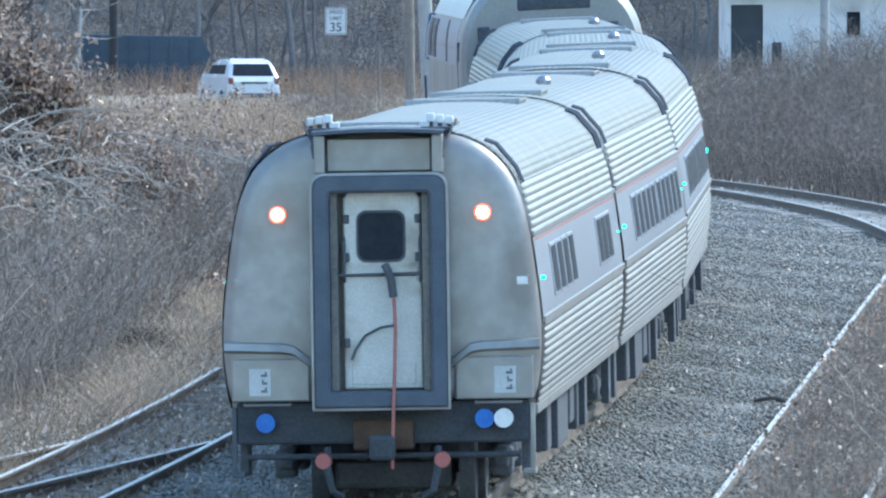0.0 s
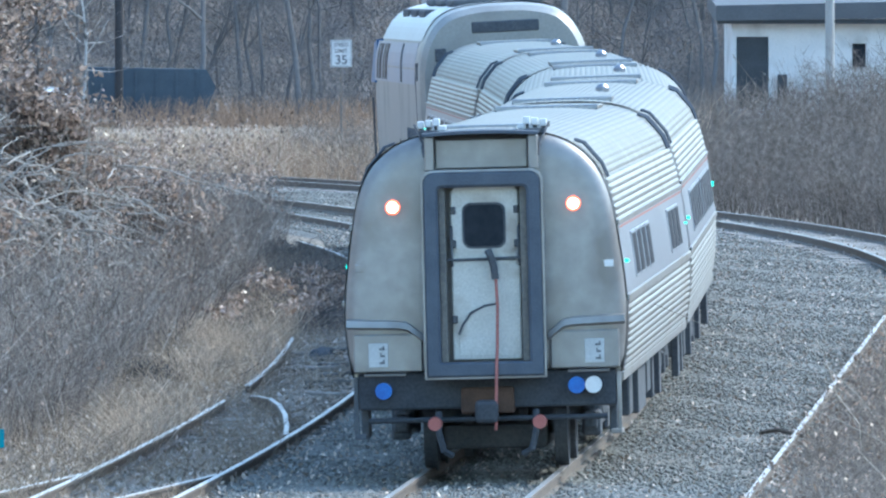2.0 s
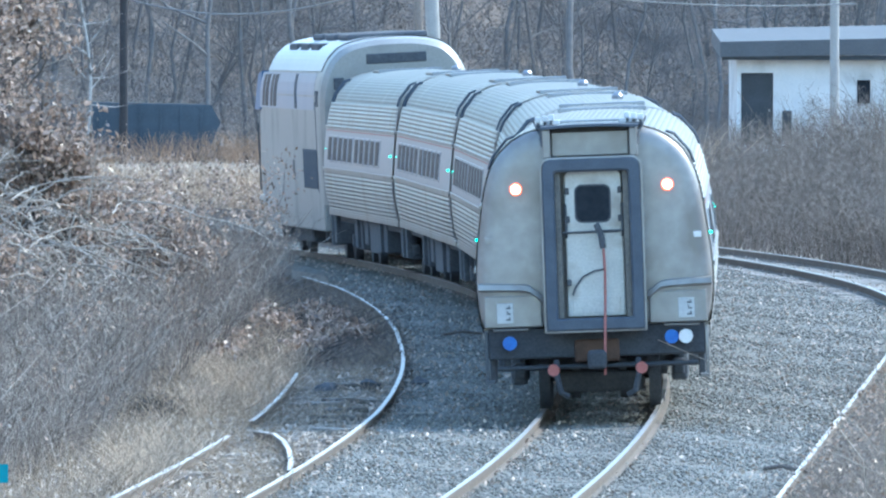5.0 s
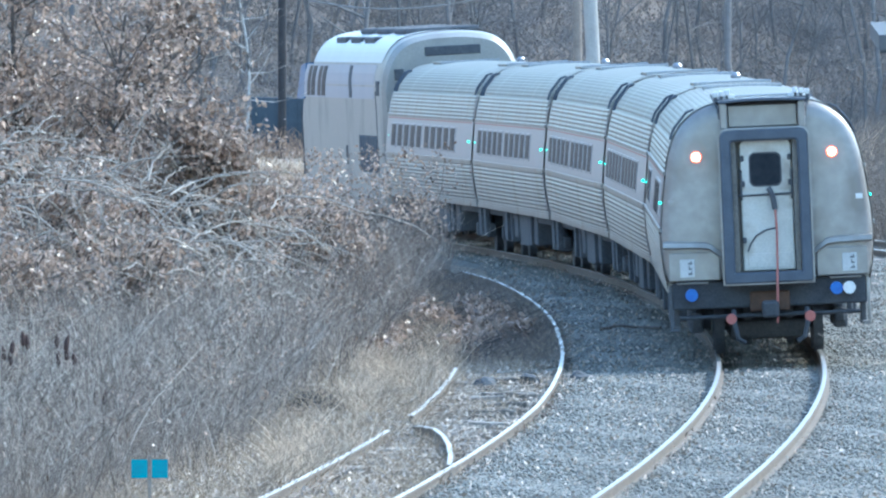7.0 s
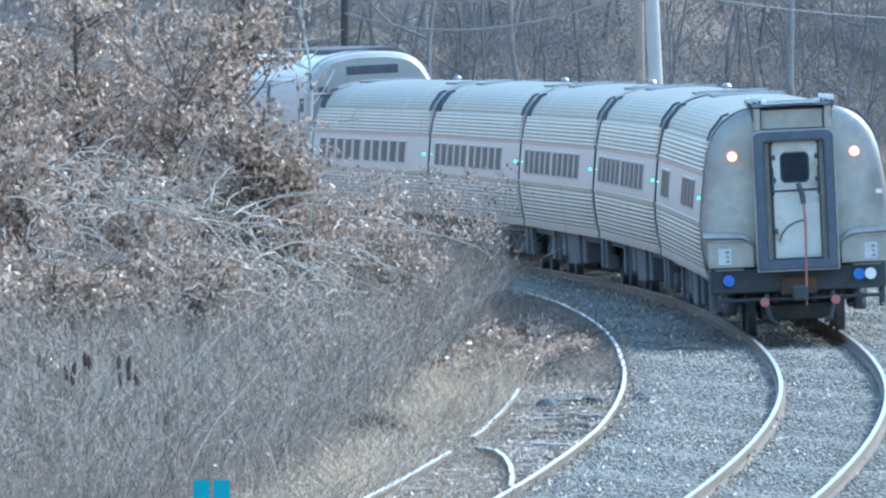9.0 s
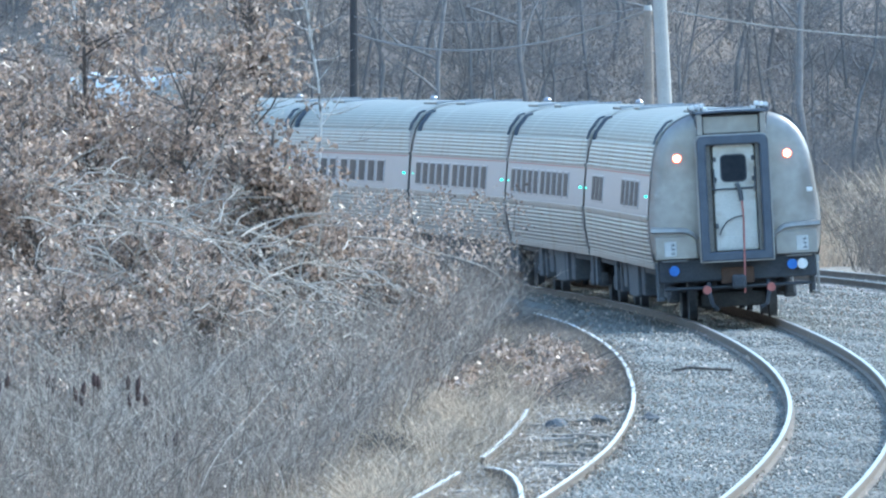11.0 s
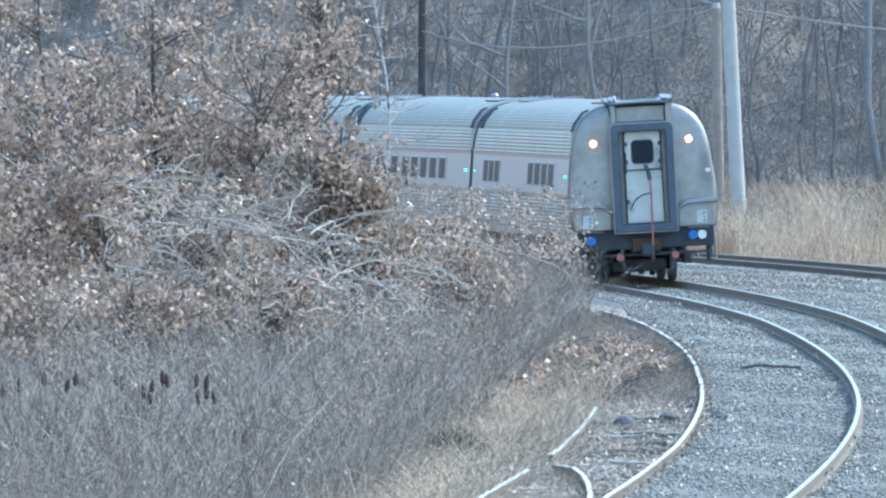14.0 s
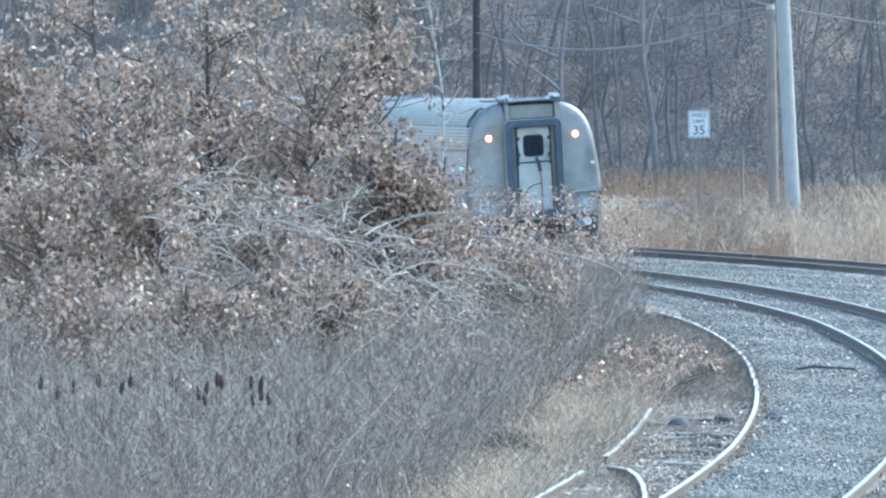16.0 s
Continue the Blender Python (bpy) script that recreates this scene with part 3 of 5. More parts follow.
def rear_end(c):
    """Fittings of the train's last end wall; the wall faces -y."""
    y = -LEN / 2
    half = [q for q in HALF if q[1] > 1.25] + [(1.52, 1.16)]
    ring = half + [(-x, z) for x, z in reversed(half[1:])]
    # slightly domed end wall with a rounded rim, open at the gangway
    bm = bmesh.new()
    rings = []
    for k, d in ((1.0, 0.02), (0.985, -0.07), (0.96, -0.125), (0.92, -0.16), (0.85, -0.18), (0.45, -0.20)):
        rings.append([(x * k, y + d, 2.3 + (z - 2.3) * k) for x, z in ring])
    loft(bm, rings)
    part("end_wall", bm, STEEL_END, c, "dull stained stainless end wall", smooth=True)
    yf = y - 0.20
    # gangway surround
    def rounded(hw, z0, z1, r, y, r0=0.02, n=6):
        pts = []
        for cx, cz, rr, a0 in ((hw - r, z1 - r, r, 0), (-hw + r, z1 - r, r, 90), (-hw + r0, z0 + r0, r0, 180), (hw - r0, z0 + r0, r0, 270)):
            for i in range(n + 1):
                w = radians(a0 + 90 * i / n)
                pts.append((cx + rr * math.cos(w), y, cz + rr * math.sin(w)))
        return pts
    loops = [rounded(0.67, 1.10, 3.42, 0.13, yf + 0.12), rounded(0.67, 1.10, 3.42, 0.13, yf - 0.27), rounded(0.645, 1.125, 3.395, 0.11, yf - 0.30),
             rounded(0.53, 1.25, 3.27, 0.07, yf - 0.30), rounded(0.50, 1.27, 3.24, 0.05, yf - 0.27), rounded(0.50, 1.27, 3.24, 0.05, yf + 0.02)]
    part("gangway_surround", loft(bmesh.new(), loops, caps=False), RUBBER, c, "blue-grey rubber gangway surround", smooth=False)
    loops = [rounded(0.69, 1.08, 3.44, 0.14, yf - 0.24), rounded(0.69, 1.08, 3.44, 0.14, yf - 0.285), rounded(0.665, 1.105, 3.415, 0.125, yf - 0.29), rounded(0.665, 1.105, 3.415, 0.125, yf - 0.24)]
    part("surround_edging", loft(bmesh.new(), loops, caps=False), STEEL_END, c, "thin bright edge strip")
    part("gangway_recess", box(bmesh.new(), -0.50, 0.50, yf - 0.01, yf + 0.03, 1.27, 3.24), RECESS, c)
    for s in (-1, 1):
        part("recess_side", box(bmesh.new(), s * 0.42, s * 0.50, yf - 0.2, yf - 0.011, 1.27, 3.24, 0.01), RECESS, c)
    d = part("end_door", box(bmesh.new(), -0.37, 0.41, yf - 0.075, yf - 0.015, 1.29, 3.20, 0.02), DOOR_PAINT, c, "grimy white end door")
    def slab(x, hw, z0, z1, r, ya, yb):
        return loft(bmesh.new(), [[(px + x, py, pz) for px, py, pz in rounded(hw, z0, z1, r, q, r)] for q in (ya, yb)])
    part("window_panel", slab(0.02, 0.36, 2.44, 3.175, 0.12, yf - 0.098, yf - 0.07), DOOR_PAINT, d, "raised panel round the door window")
    part("door_window_frame", slab(0.01, 0.245, 2.545, 3.065, 0.10, yf - 0.108, yf - 0.09), UNDER, d)
    part("door_window", slab(0.01, 0.222, 2.57, 3.04, 0.085, yf - 0.114, yf - 0.10), GLASS, d, "dark rounded door window")
    part("door_seam", box(bmesh.new(), -0.36, 0.40, yf - 0.079, yf - 0.07, 2.405, 2.425), UNDER, d)
    for hx, hz in ((-0.335, 2.98), (-0.335, 2.60), (0.375, 2.98), (0.375, 2.60), (-0.34, 1.75)):
        part("door_latch", box(bmesh.new(), hx - 0.03, hx + 0.03, yf - 0.12, yf - 0.07, hz - 0.045, hz + 0.045, 0.01), UNDER, d)
    for x in (-0.36, 0.40):
        bm = bmesh.new()
        sweep(bm, [(x, yf - 0.08, 2.36), (x, yf - 0.13, 2.40), (x, yf - 0.13, 2.76), (x, yf - 0.08, 2.80)], 0.018)
        part("door_handle", bm, UNDER, d)
    part("door_hinge", box(bmesh.new(), 0.36, 0.46, yf - 0.11, yf - 0.05, 2.36, 2.50, 0.01), STEEL_END, d)
    part("door_kick_plate", box(bmesh.new(), -0.30, 0.34, yf - 0.082, yf - 0.06, 1.33, 1.55, 0.01), DOOR_PAINT, d)
    part("safety_bar", tube(bmesh.new(), (-0.5, yf - 0.15, 2.42), (0.5, yf - 0.15, 2.44), 0.014), UNDER, c)
    bm = bmesh.new()
    sweep(bm, [(0.05, yf - 0.16, 2.52), (0.08, yf - 0.19, 2.46), (0.11, yf - 0.19, 2.36), (0.13, yf - 0.18, 2.2)], 0.045, 8)
    part("hose_nozzle", bm, UNDER, c)
    bm = bmesh.new()
    sweep(bm, [(0.13, yf - 0.18, 2.3), (0.145, yf - 0.21, 1.9), (0.135, yf - 0.24, 1.5), (0.12, yf - 0.34, 1.1), (0.11, yf - 0.36, 0.8), (0.10, yf - 0.33, 0.5)], 0.019, 8)
    part("hanging_hose", bm, RED_HOSE, c, "faded red hanging air hose")
    bm = bmesh.new()
    sweep(bm, [(0.13, yf - 0.2, 1.92), (0.0, yf - 0.14, 1.9), (-0.16, yf - 0.12, 1.82), (-0.26, yf - 0.11, 1.68), (-0.30, yf - 0.11, 1.58)], 0.013, 6)
    part("door_cable", bm, UNDER, d)
    # header above the surround
    part("header_panel", box(bmesh.new(), -0.52, 0.52, yf - 0.12, yf + 0.05, 3.45, 3.78, 0.015), STEEL_END, c)
    bm = bmesh.new()
    loft(bm, [[(x, yy, 3.86 - 0.06 * x * x + dz) for x in np.linspace(-0.66, 0.66, 9)] for yy, dz in ((yf - 0.30, -0.018), (yf - 0.30, 0.018), (y + 0.1, 0.03), (y + 0.1, -0.04))], closed=False)
    part("header_hood", bm, RUBBER, c)
    for s in (-1, 1):
        part("header_bracket", box(bmesh.new(), s * 0.53, s * 0.64, yf - 0.26, yf + 0.1, 3.43, 3.82, 0.02), STEEL_END, c)
        bm = bmesh.new()
        sweep(bm, [(s * 0.62, yf - 0.05, 3.80), (s * 0.66, yf - 0.12, 3.70), (s * 0.64, yf - 0.2, 3.60), (s * 0.56, yf - 0.2, 3.54)], 0.02)
        part("roof_cable", bm, UNDER, c)
        # antenna cluster: three small silver boxes on a bracket
        bm = box(bmesh.new(), s * 0.48, s * 0.72, y - 0.12, y + 0.18, 3.83, 3.885, 0.01)
        for k in range(3):
            tube(bm, (s * (0.51 + 0.09 * k), y - 0.02 + 0.05 * k, 3.86), (s * (0.51 + 0.09 * k), y - 0.02 + 0.05 * k, 3.96), 0.022)
        fit_ = part("roof_fitting", bm, UNDER, c, "bracket carrying small silver antenna boxes")
        for k in range(3):
            lx, ly = s * (0.51 + 0.09 * k), y - 0.02 + 0.05 * k
            part("antenna_box", box(bmesh.new(), lx - 0.040, lx + 0.040, ly - 0.08, ly + 0.06, 3.935 - 0.015 * k, 4.02 - 0.015 * k, 0.014), PAINT_WHITE, fit_, "small silver antenna box")
        part("junction_box", box(bmesh.new(), s * 0.40, s * 0.50, y - 0.06, y + 0.08, 3.88, 3.94, 0.012), PAINT_WHITE, fit_)
        bm = bmesh.new()
        sweep(bm, [(s * 0.74, y + 0.1, 3.90), (s * 0.76, y - 0.02, 3.95), (s * 0.72, y - 0.16, 3.86), (s * 0.66, y - 0.24, 3.74)], 0.013, 5)
        part("conduit", bm, UNDER, fit_)
        # marker lamps
        rim = part("marker_lamp", tube(bmesh.new(), (s * 1.02, y - 0.22, 3.03), (s * 1.02, y - 0.11, 3.03), 0.084, None, 24), LAMP_RIM, c, "lit round marker lamp")
        part("lens", tube(bmesh.new(), (s * 1.02, y - 0.245, 3.03), (s * 1.02, y - 0.2, 3.03), 0.062, 0.066, 24), LAMP, rim)
        # reflector boxes and ledge
        rb = part("reflector_box", box(bmesh.new(), s * 1.33, s * 1.47, y - 0.16, y - 0.04, 2.29, 2.40, 0.012), STEEL_END, c)
        part("reflector", box(bmesh.new(), s * 1.345, s * 1.455, y - 0.175, y - 0.15, 2.305, 2.385, 0.005), PAINT_WHITE if s > 0 else STEEL_END, rb)
        bm = bmesh.new()
        prof = [(0.0, 0.06), (-0.10, 0.04), (-0.12, -0.03), (-0.02, -0.06)]
        loft(bm, [[(s * x, y - 0.16 + dy, z + dz) for dy, dz in prof] for x, z in ((1.57, 1.72), (1.0, 1.70), (0.88, 1.68), (0.70, 1.54))])
        part("end_ledge", bm, STEEL_END, c)
        part("lower_panel", box(bmesh.new(), s * 0.72, s * 1.50, y - 0.215, y - 0.03, 1.17, 1.60, 0.02), STEEL_END, c)
        lab = part("notice_plate", box(bmesh.new(), s * 1.22 - 0.11, s * 1.22 + 0.11, y - 0.226, y - 0.212, 1.23, 1.50, 0.004), NOTICE, c, "small white notice plate")
        bm = bmesh.new()
        for i in range(3):
            box(bm, s * 1.22 + 0.01 + 0.012 * (i % 2), s * 1.22 + 0.075, y - 0.232, y - 0.224, 1.265 + 0.078 * i, 1.29 + 0.078 * i)
            box(bm, s * 1.22 + 0.05 - 0.03 * (i % 2), s * 1.22 + 0.068 - 0.03 * (i % 2), y - 0.232, y - 0.224, 1.291 + 0.078 * i, 1.318 + 0.078 * i)
        part("print_bar", bm, INK, lab)
        bm = bmesh.new()
        sweep(bm, [(s * 0.92, y - 0.15, 1.17), (s * 0.92, y - 0.22, 1.14), (s * 1.38, y - 0.22, 1.14), (s * 1.38, y - 0.15, 1.17)], 0.015)
        part("grab_rail", bm, STEEL, c)
        # corner steps and jumper caps
        bm = box(bmesh.new(), s * 1.46, s * 1.51, y - 0.12, y - 0.06, 0.45, 1.12, 0.012)
        box(bm, s * 1.38, s * 1.51, y - 0.16, y + 0.4, 0.42, 0.47, 0.01)
        part("corner_step", bm, STEEL_END if s > 0 else UNDER, c)
        part("buffer_cap", tube(bmesh.new(), (s * 0.59, y - 0.48, 0.58), (s * 0.59, y - 0.36, 0.58), 0.075, 0.085, 16), RED_CAP, c, "faded red round cap")
        bm = bmesh.new()
        sweep(bm, [(s * 0.55, y - 0.3, 0.7), (s * 0.55, y - 0.45, 0.5), (s * 0.50, y - 0.45, 0.28), (s * 0.40, y - 0.4, 0.22)], 0.04)
        part("air_hose", bm, UNDER_DARK, c)
    part("blue_cap", tube(bmesh.new(), (-1.17, y - 0.26, 0.96), (-1.17, y - 0.12, 0.96), 0.095, None, 18), BLUE_CAP, c, "bright blue round jumper cap")
    part("blue_cap", tube(bmesh.new(), (1.01, y - 0.26, 0.98), (1.01, y - 0.12, 0.98), 0.095, None, 18), BLUE_CAP, c, "bright blue round jumper cap")
    part("white_cap", tube(bmesh.new(), (1.20, y - 0.26, 0.98), (1.20, y - 0.12, 0.98), 0.095, None, 18), PAINT_WHITE, c, "white round jumper cap")
    part("buffer_beam", box(bmesh.new(), -1.46, 1.46, y - 0.12, y + 0.4, 0.74, 1.16, 0.03), UNDER_DARK, c)
    part("coupler_pocket", box(bmesh.new(), -0.30, 0.30, y - 0.2, y + 0.2, 0.68, 0.98, 0.03), RUST, c)
    bm = box(bmesh.new(), -0.09, 0.09, y - 0.55, y, 0.62, 0.82, 0.03)
    box(bm, -0.13, 0.13, y - 0.62, y - 0.42, 0.58, 0.84, 0.05)
    part("coupler", bm, UNDER_DARK, c)
    part("cross_pipe", tube(bmesh.new(), (-1.35, y - 0.1, 0.62), (1.35, y - 0.1, 0.62), 0.03), UNDER_DARK, c)


COACH_WINDOWS = [10.3 - 1.92 * i for i in range(5)] + [0.32 - 1.88 * i for i in range(5)]
CAFE_WINDOWS = [8.9, 7.4, 5.9, 4.4][:3] + [-3.0 - 1.75 * i for i in range(4)]
rear_coach = coach(CAFE_WINDOWS, "fluted stainless steel coach with lit marker lamps, last of the train", True)
rear_end(rear_coach)
to_section(rear_coach)
mid_coach = coach(COACH_WINDOWS, "fluted stainless steel coach with a row of dark windows", False)
to_section(mid_coach)
COACHES = [rear_coach, mid_coach] + [copy_thing(mid_coach, pose(0, 0, 0)) for _ in range(3)]


# ---- locomotive ----
def locomotive():
    c = thing("locomotive", "silver-grey diesel locomotive with a blue cab and pale roof", "locomotive")
    h = 10.3
    half = [(0.0, 4.42), (0.5, 4.40), (0.95, 4.30), (1.22, 4.10), (1.40, 3.80), (1.50, 3.45), (1.53, 3.0), (1.53, 1.15)]
    half = rounded_section(half)
    ring = half + [(-x, z) for x, z in reversed(half[1:])]
    bm = loft(bmesh.new(), [[(x * k, y, 1.15 + (z - 1.15) * k2) for x, z in ring] for y, k, k2 in
                            ((-h, 0.93, 0.955), (-h + 0.18, 0.985, 0.985), (-h + 0.5, 1, 1), (h - 4.6, 1, 1), (h - 3.6, 1, 0.985), (h - 1.6, 0.98, 0.80), (h - 0.3, 0.94, 0.50), (h, 0.88, 0.40))])
    part("body", bm, LOCO, c)
    roof = rounded_section([(0.0, 4.44), (0.5, 4.42), (0.96, 4.32), (1.24, 4.11), (1.42, 3.80)])
    rr = [(-x, z) for x, z in reversed(roof[1:])] + roof
    bm = loft(bmesh.new(), [[(x, y, z) for x, z in rr] for y in (-h + 0.55, h - 3.9)], closed=False)
    part("roof", bm, LOCO_WHITE, c, "pale locomotive roof")
    for y in (-7.5, -3.5, 0.2):
        bm = box(bmesh.new(), -0.8, 0.8, y - 1.3, y + 1.3, 4.38, 4.50, 0.04)
        part("roof_grille", bm, UNDER, c)
    part("rear_vent", box(bmesh.new(), -0.55, 0.65, -h - 0.02, -h + 0.1, 3.90, 4.10, 0.02), UNDER, c)
    for x in (-1.12, 1.0):
        part("rear_light_box", box(bmesh.new(), x - 0.10, x + 0.10, -h - 0.05, -h + 0.1, 3.42, 3.66, 0.02), UNDER, c)
    part("rear_door", box(bmesh.new(), -0.4, 0.4, -h - 0.03, -h + 0.1, 1.3, 3.2, 0.03), RUBBER, c)
    for s in (-1, 1):
        def band(y0, y1, lean, out, z0=3.03, z1=3.76):
            """A patch of the upper side between two stations, leaning back by lean."""
            zs = np.linspace(z0, z1, 5)
            xs = np.interp(zs, [3.0, 3.45, 3.62, 3.80], [1.53, 1.50, 1.46, 1.40])
            rings = [[(s * (x + o), y + lean * (z - z0), z) for x, z in zip(xs, zs)] for y, o in ((y0, -0.03), (y0, out), (y1, out), (y1, -0.03))]
            return loft(bmesh.new(), rings, closed=False)
        part("side_band", band(h - 18.9, h - 2.4, 0, 0.012), LOCO_BAND, c, "blue-grey upper side band")
        for y in (h - 4.0, h - 6.5):
            part("cab_window", band(y - 0.95, y + 0.85, -0.25, 0.020, 3.07, 3.72), GLASS, c)
            part("window_pillar", band(y - 0.16, y - 0.02, -0.25, 0.026, 3.07, 3.72), LOCO_BAND, c)
        part("slanted_vent", band(h - 13.9, h - 13.3, 0.6, 0.022, 3.05, 3.74), UNDER, c)
        part("side_vent", box(bmesh.new(), s * 1.50, s * 1.542, -h + 0.5, -h + 1.1, 3.1, 3.42, 0.02), UNDER, c)
        gr = part("radiator_grille", box(bmesh.new(), s * 1.50, s * 1.54, -h + 1.5, -h + 5.6, 1.45, 2.25, 0.02), UNDER, c)
        for i in range(7):
            part("slat", box(bmesh.new(), s * 1.53, s * 1.555, -h + 1.6 + 0.58 * i, -h + 1.75 + 0.58 * i, 1.48, 2.22, 0.01), RUBBER, gr)
        part("door_seam", box(bmesh.new(), s * 1.50, s * 1.537, -h + 1.25, -h + 1.42, 1.4, 3.2, 0.01), UNDER, c)
        part("side_step", box(bmesh.new(), s * 1.50, s * 1.545, h - 12.2, h - 11.9, 1.6, 2.0, 0.01), UNDER, c)
        part("handrail", tube(bmesh.new(), (s * 1.57, h - 1.9, 1.3), (s * 1.57, h - 1.9, 2.7), 0.02), UNDER, c)
        part("side_sill", box(bmesh.new(), s * 1.30, s * 1.525, -h + 0.2, h - 0.4, 0.62, 1.20, 0.04), LOCO, c)
        for y in (-4.2, -1.0, 2.4):
            part("roof_louvre", box(bmesh.new(), s * 0.75, s * 1.15, y - 1.1, y + 1.1, 4.10, 4.335, 0.03), UNDER, c)
    part("fuel_tank", box(bmesh.new(), -1.3, 1.3, -2.8, 2.8, 0.3, 1.05, 0.12), UNDER, c)
    part("cab_front", loft(bmesh.new(), [[(x, h - 2.4, 2.98), (x, h - 0.6, 2.98), (x * 0.95, h - 1.1, 3.70), (x * 0.95, h - 2.4, 3.78)] for x in (-1.54, 1.54)]), LOCO_BLUE, c)
    for y in (-6.8, 6.8):
        bogie(c, y)
    part("pilot", box(bmesh.new(), -1.4, 1.4, -h - 0.02, -h + 0.4, 0.35, 1.15, 0.04), UNDER, c)
    return c


loco = locomotive()


# ---- motion ----
ARC_Y = np.arange(100, 900, 0.5)
ARC_S = np.concatenate([[0], np.cumsum(np.hypot(np.diff(main_x(ARC_Y)), 0.5))])


def on_track(s):
    y = float(np.interp(s, ARC_S, ARC_Y))
    return Vector((float(main_x(y)), y, float(ground_z(y)) + RAIL_TOP_Z + 1.9 * float(crest(y))))


def rear_at(t):
    """Distance along the line of the train's last end: it gathers speed."""
    return float(np.interp(185.2 + 12.05 * t + 0.195 * t * t + 0.00185 * t ** 3, ARC_Y, ARC_S))


def vehicle_pose(s_mid, base):
    a, b = on_track(s_mid - base), on_track(s_mid + base)
    p, d = (a + b) / 2, b - a
    turn = math.degrees(math.atan2(-d.x, d.y))
    pitch = math.degrees(math.atan2(d.z, math.hypot(d.x, d.y)))
    lean = math.degrees(float(cant(p.y)))
    return Matrix.Translation(p) @ pose(0, 0, 0, pitch, 0, turn) @ pose(-0.75, 0, 0, 0, -lean, 0) @ pose(0.75, 0, 0)


TIMES = [0.5 * i for i in range(33)]


# ---- brush along the left of the siding ----
def brush_edge(y):
    """How far right the thicket reaches."""
    return np.interp(y, [180, 205, 222, 235, 257, 292, 338, 371, 412, 450], [-5.0, -2.2, -1.0, -0.1, 0.6, 2.2, 3.3, 4.0, 2.2, -1.0])


def stems(base, height, lean=0.35, radius=0.006, bend=0.25, k=5):
    n = len(base)
    h = height[:, None]
    d = rng.normal(size=(n, 2)) * lean
    c = rng.normal(size=(n, 2)) * bend
    s = np.linspace(0, 1, k)[None, :]
    p = np.empty((n, k, 3))
    p[:, :, 0] = base[:, :1] + h * (d[:, :1] * s + c[:, :1] * s ** 2)
    p[:, :, 1] = base[:, 1:2] + h * (d[:, 1:] * s + c[:, 1:] * s ** 2)
    p[:, :, 2] = base[:, 2:] + h * s * (1 - 0.15 * s * rng.random((n, 1)))
    p[:, 1:, :2] += rng.normal(size=(n, k - 1, 2)) * 0.02 * h[:, :, None]
    r = radius * rng.uniform(0.6, 1.5, n)[:, None] * np.linspace(1, 0.35, k)[None, :]
    return p, r


def twigs(paths, per, length, radius, rise=0.5):
    """Side shoots from stems."""
    n, k, _ = paths.shape
    idx = np.repeat(np.arange(n), per)
    m = len(idx)
    u = rng.uniform(0.3, 0.98, m) * (k - 1)
    i = np.minimum(u.astype(int), k - 2)
    f = (u - i)[:, None]
    a = paths[idx, i] * (1 - f) + paths[idx, i + 1] * f
    d = rng.normal(size=(m, 3))
    d[:, 2] = np.abs(d[:, 2]) * rise + 0.25
    d /= np.linalg.norm(d, axis=1, keepdims=True)
    L = (length * rng.uniform(0.4, 1.4, m))[:, None]
    b = a + d * L * 0.5 + rng.normal(size=(m, 3)) * 0.04 * L
    c = a + d * L + rng.normal(size=(m, 3)) * 0.12 * L
    return np.stack([a, b, c], axis=1), radius * rng.uniform(0.6, 1.3, m)[:, None] * np.array([[1, 0.75, 0.4]])


def join(*vfs):
    vs, fs, o = [], [], 0
    for v, f in vfs:
        vs.append(v)
        fs.append(f + o)
        o += len(v)
    return np.concatenate(vs), np.concatenate(fs)


def seed(n, y0, y1, left, right, power=1.0):
    y = y0 + (y1 - y0) * rng.random(n) ** power
    l, r = left(y), right(y)
    x = l + (r - l) * rng.random(n)
    return np.stack([x, y, ground_z(y) - 0.1], -1)


def view_left(y):
    return -0.0245 * y - 0.8


# fine grey stems
b = seed(15000, 196, 420, view_left, brush_edge, 1.2)
patch = 0.5 + 1.0 * np.array([noise.noise(Vector((p[0] * 0.5, p[1] * 0.07, 3.0))) * 0.5 + 0.5 for p in b])
tall = np.interp(b[:, 1], [200, 260, 300, 340, 420], [0.75, 0.9, 1.3, 0.95, 0.8])
p, r = stems(b, rng.uniform(0.5, 1.6, len(b)) * patch * tall, 0.11, 0.005, 0.22, 6)
tp, tr = twigs(p, 5, 0.42, 0.0036, 2.2)
stuff("thicket", join(strands(p, r), strands(tp, tr)), TWIG, "dense grey leafless thicket of thin stems", "brush")
# paler arching canes, taller upright stalks and short bleached twigs
b = seed(150, 225, 330, view_left, brush_edge)
p, r = stems(b, rng.uniform(1.2, 2.6, len(b)), 0.35, 0.009, 0.7, 8)
tp, tr = twigs(p, 5, 0.55, 0.006)
q = seed(2300, 205, 345, view_left, brush_edge)
up, ur = stems(q, rng.uniform(0.7, 1.9, len(q)), 0.16, 0.0068, 0.3, 7)
vp, vr = twigs(up, 3, 0.5, 0.0045, 1.4)
stuff("bleached_canes", join(strands(p, r), strands(tp, tr), strands(up, ur), strands(vp, vr)), TWIG_PALE, "bleached arching canes among the brush", "brush")
q = seed(1300, 205, 345, view_left, brush_edge)
p, r = stems(q, rng.uniform(0.9, 2.1, len(q)), 0.16, 0.0075, 0.3, 7)
tp, tr = twigs(p, 5, 0.5, 0.005, 1.4)
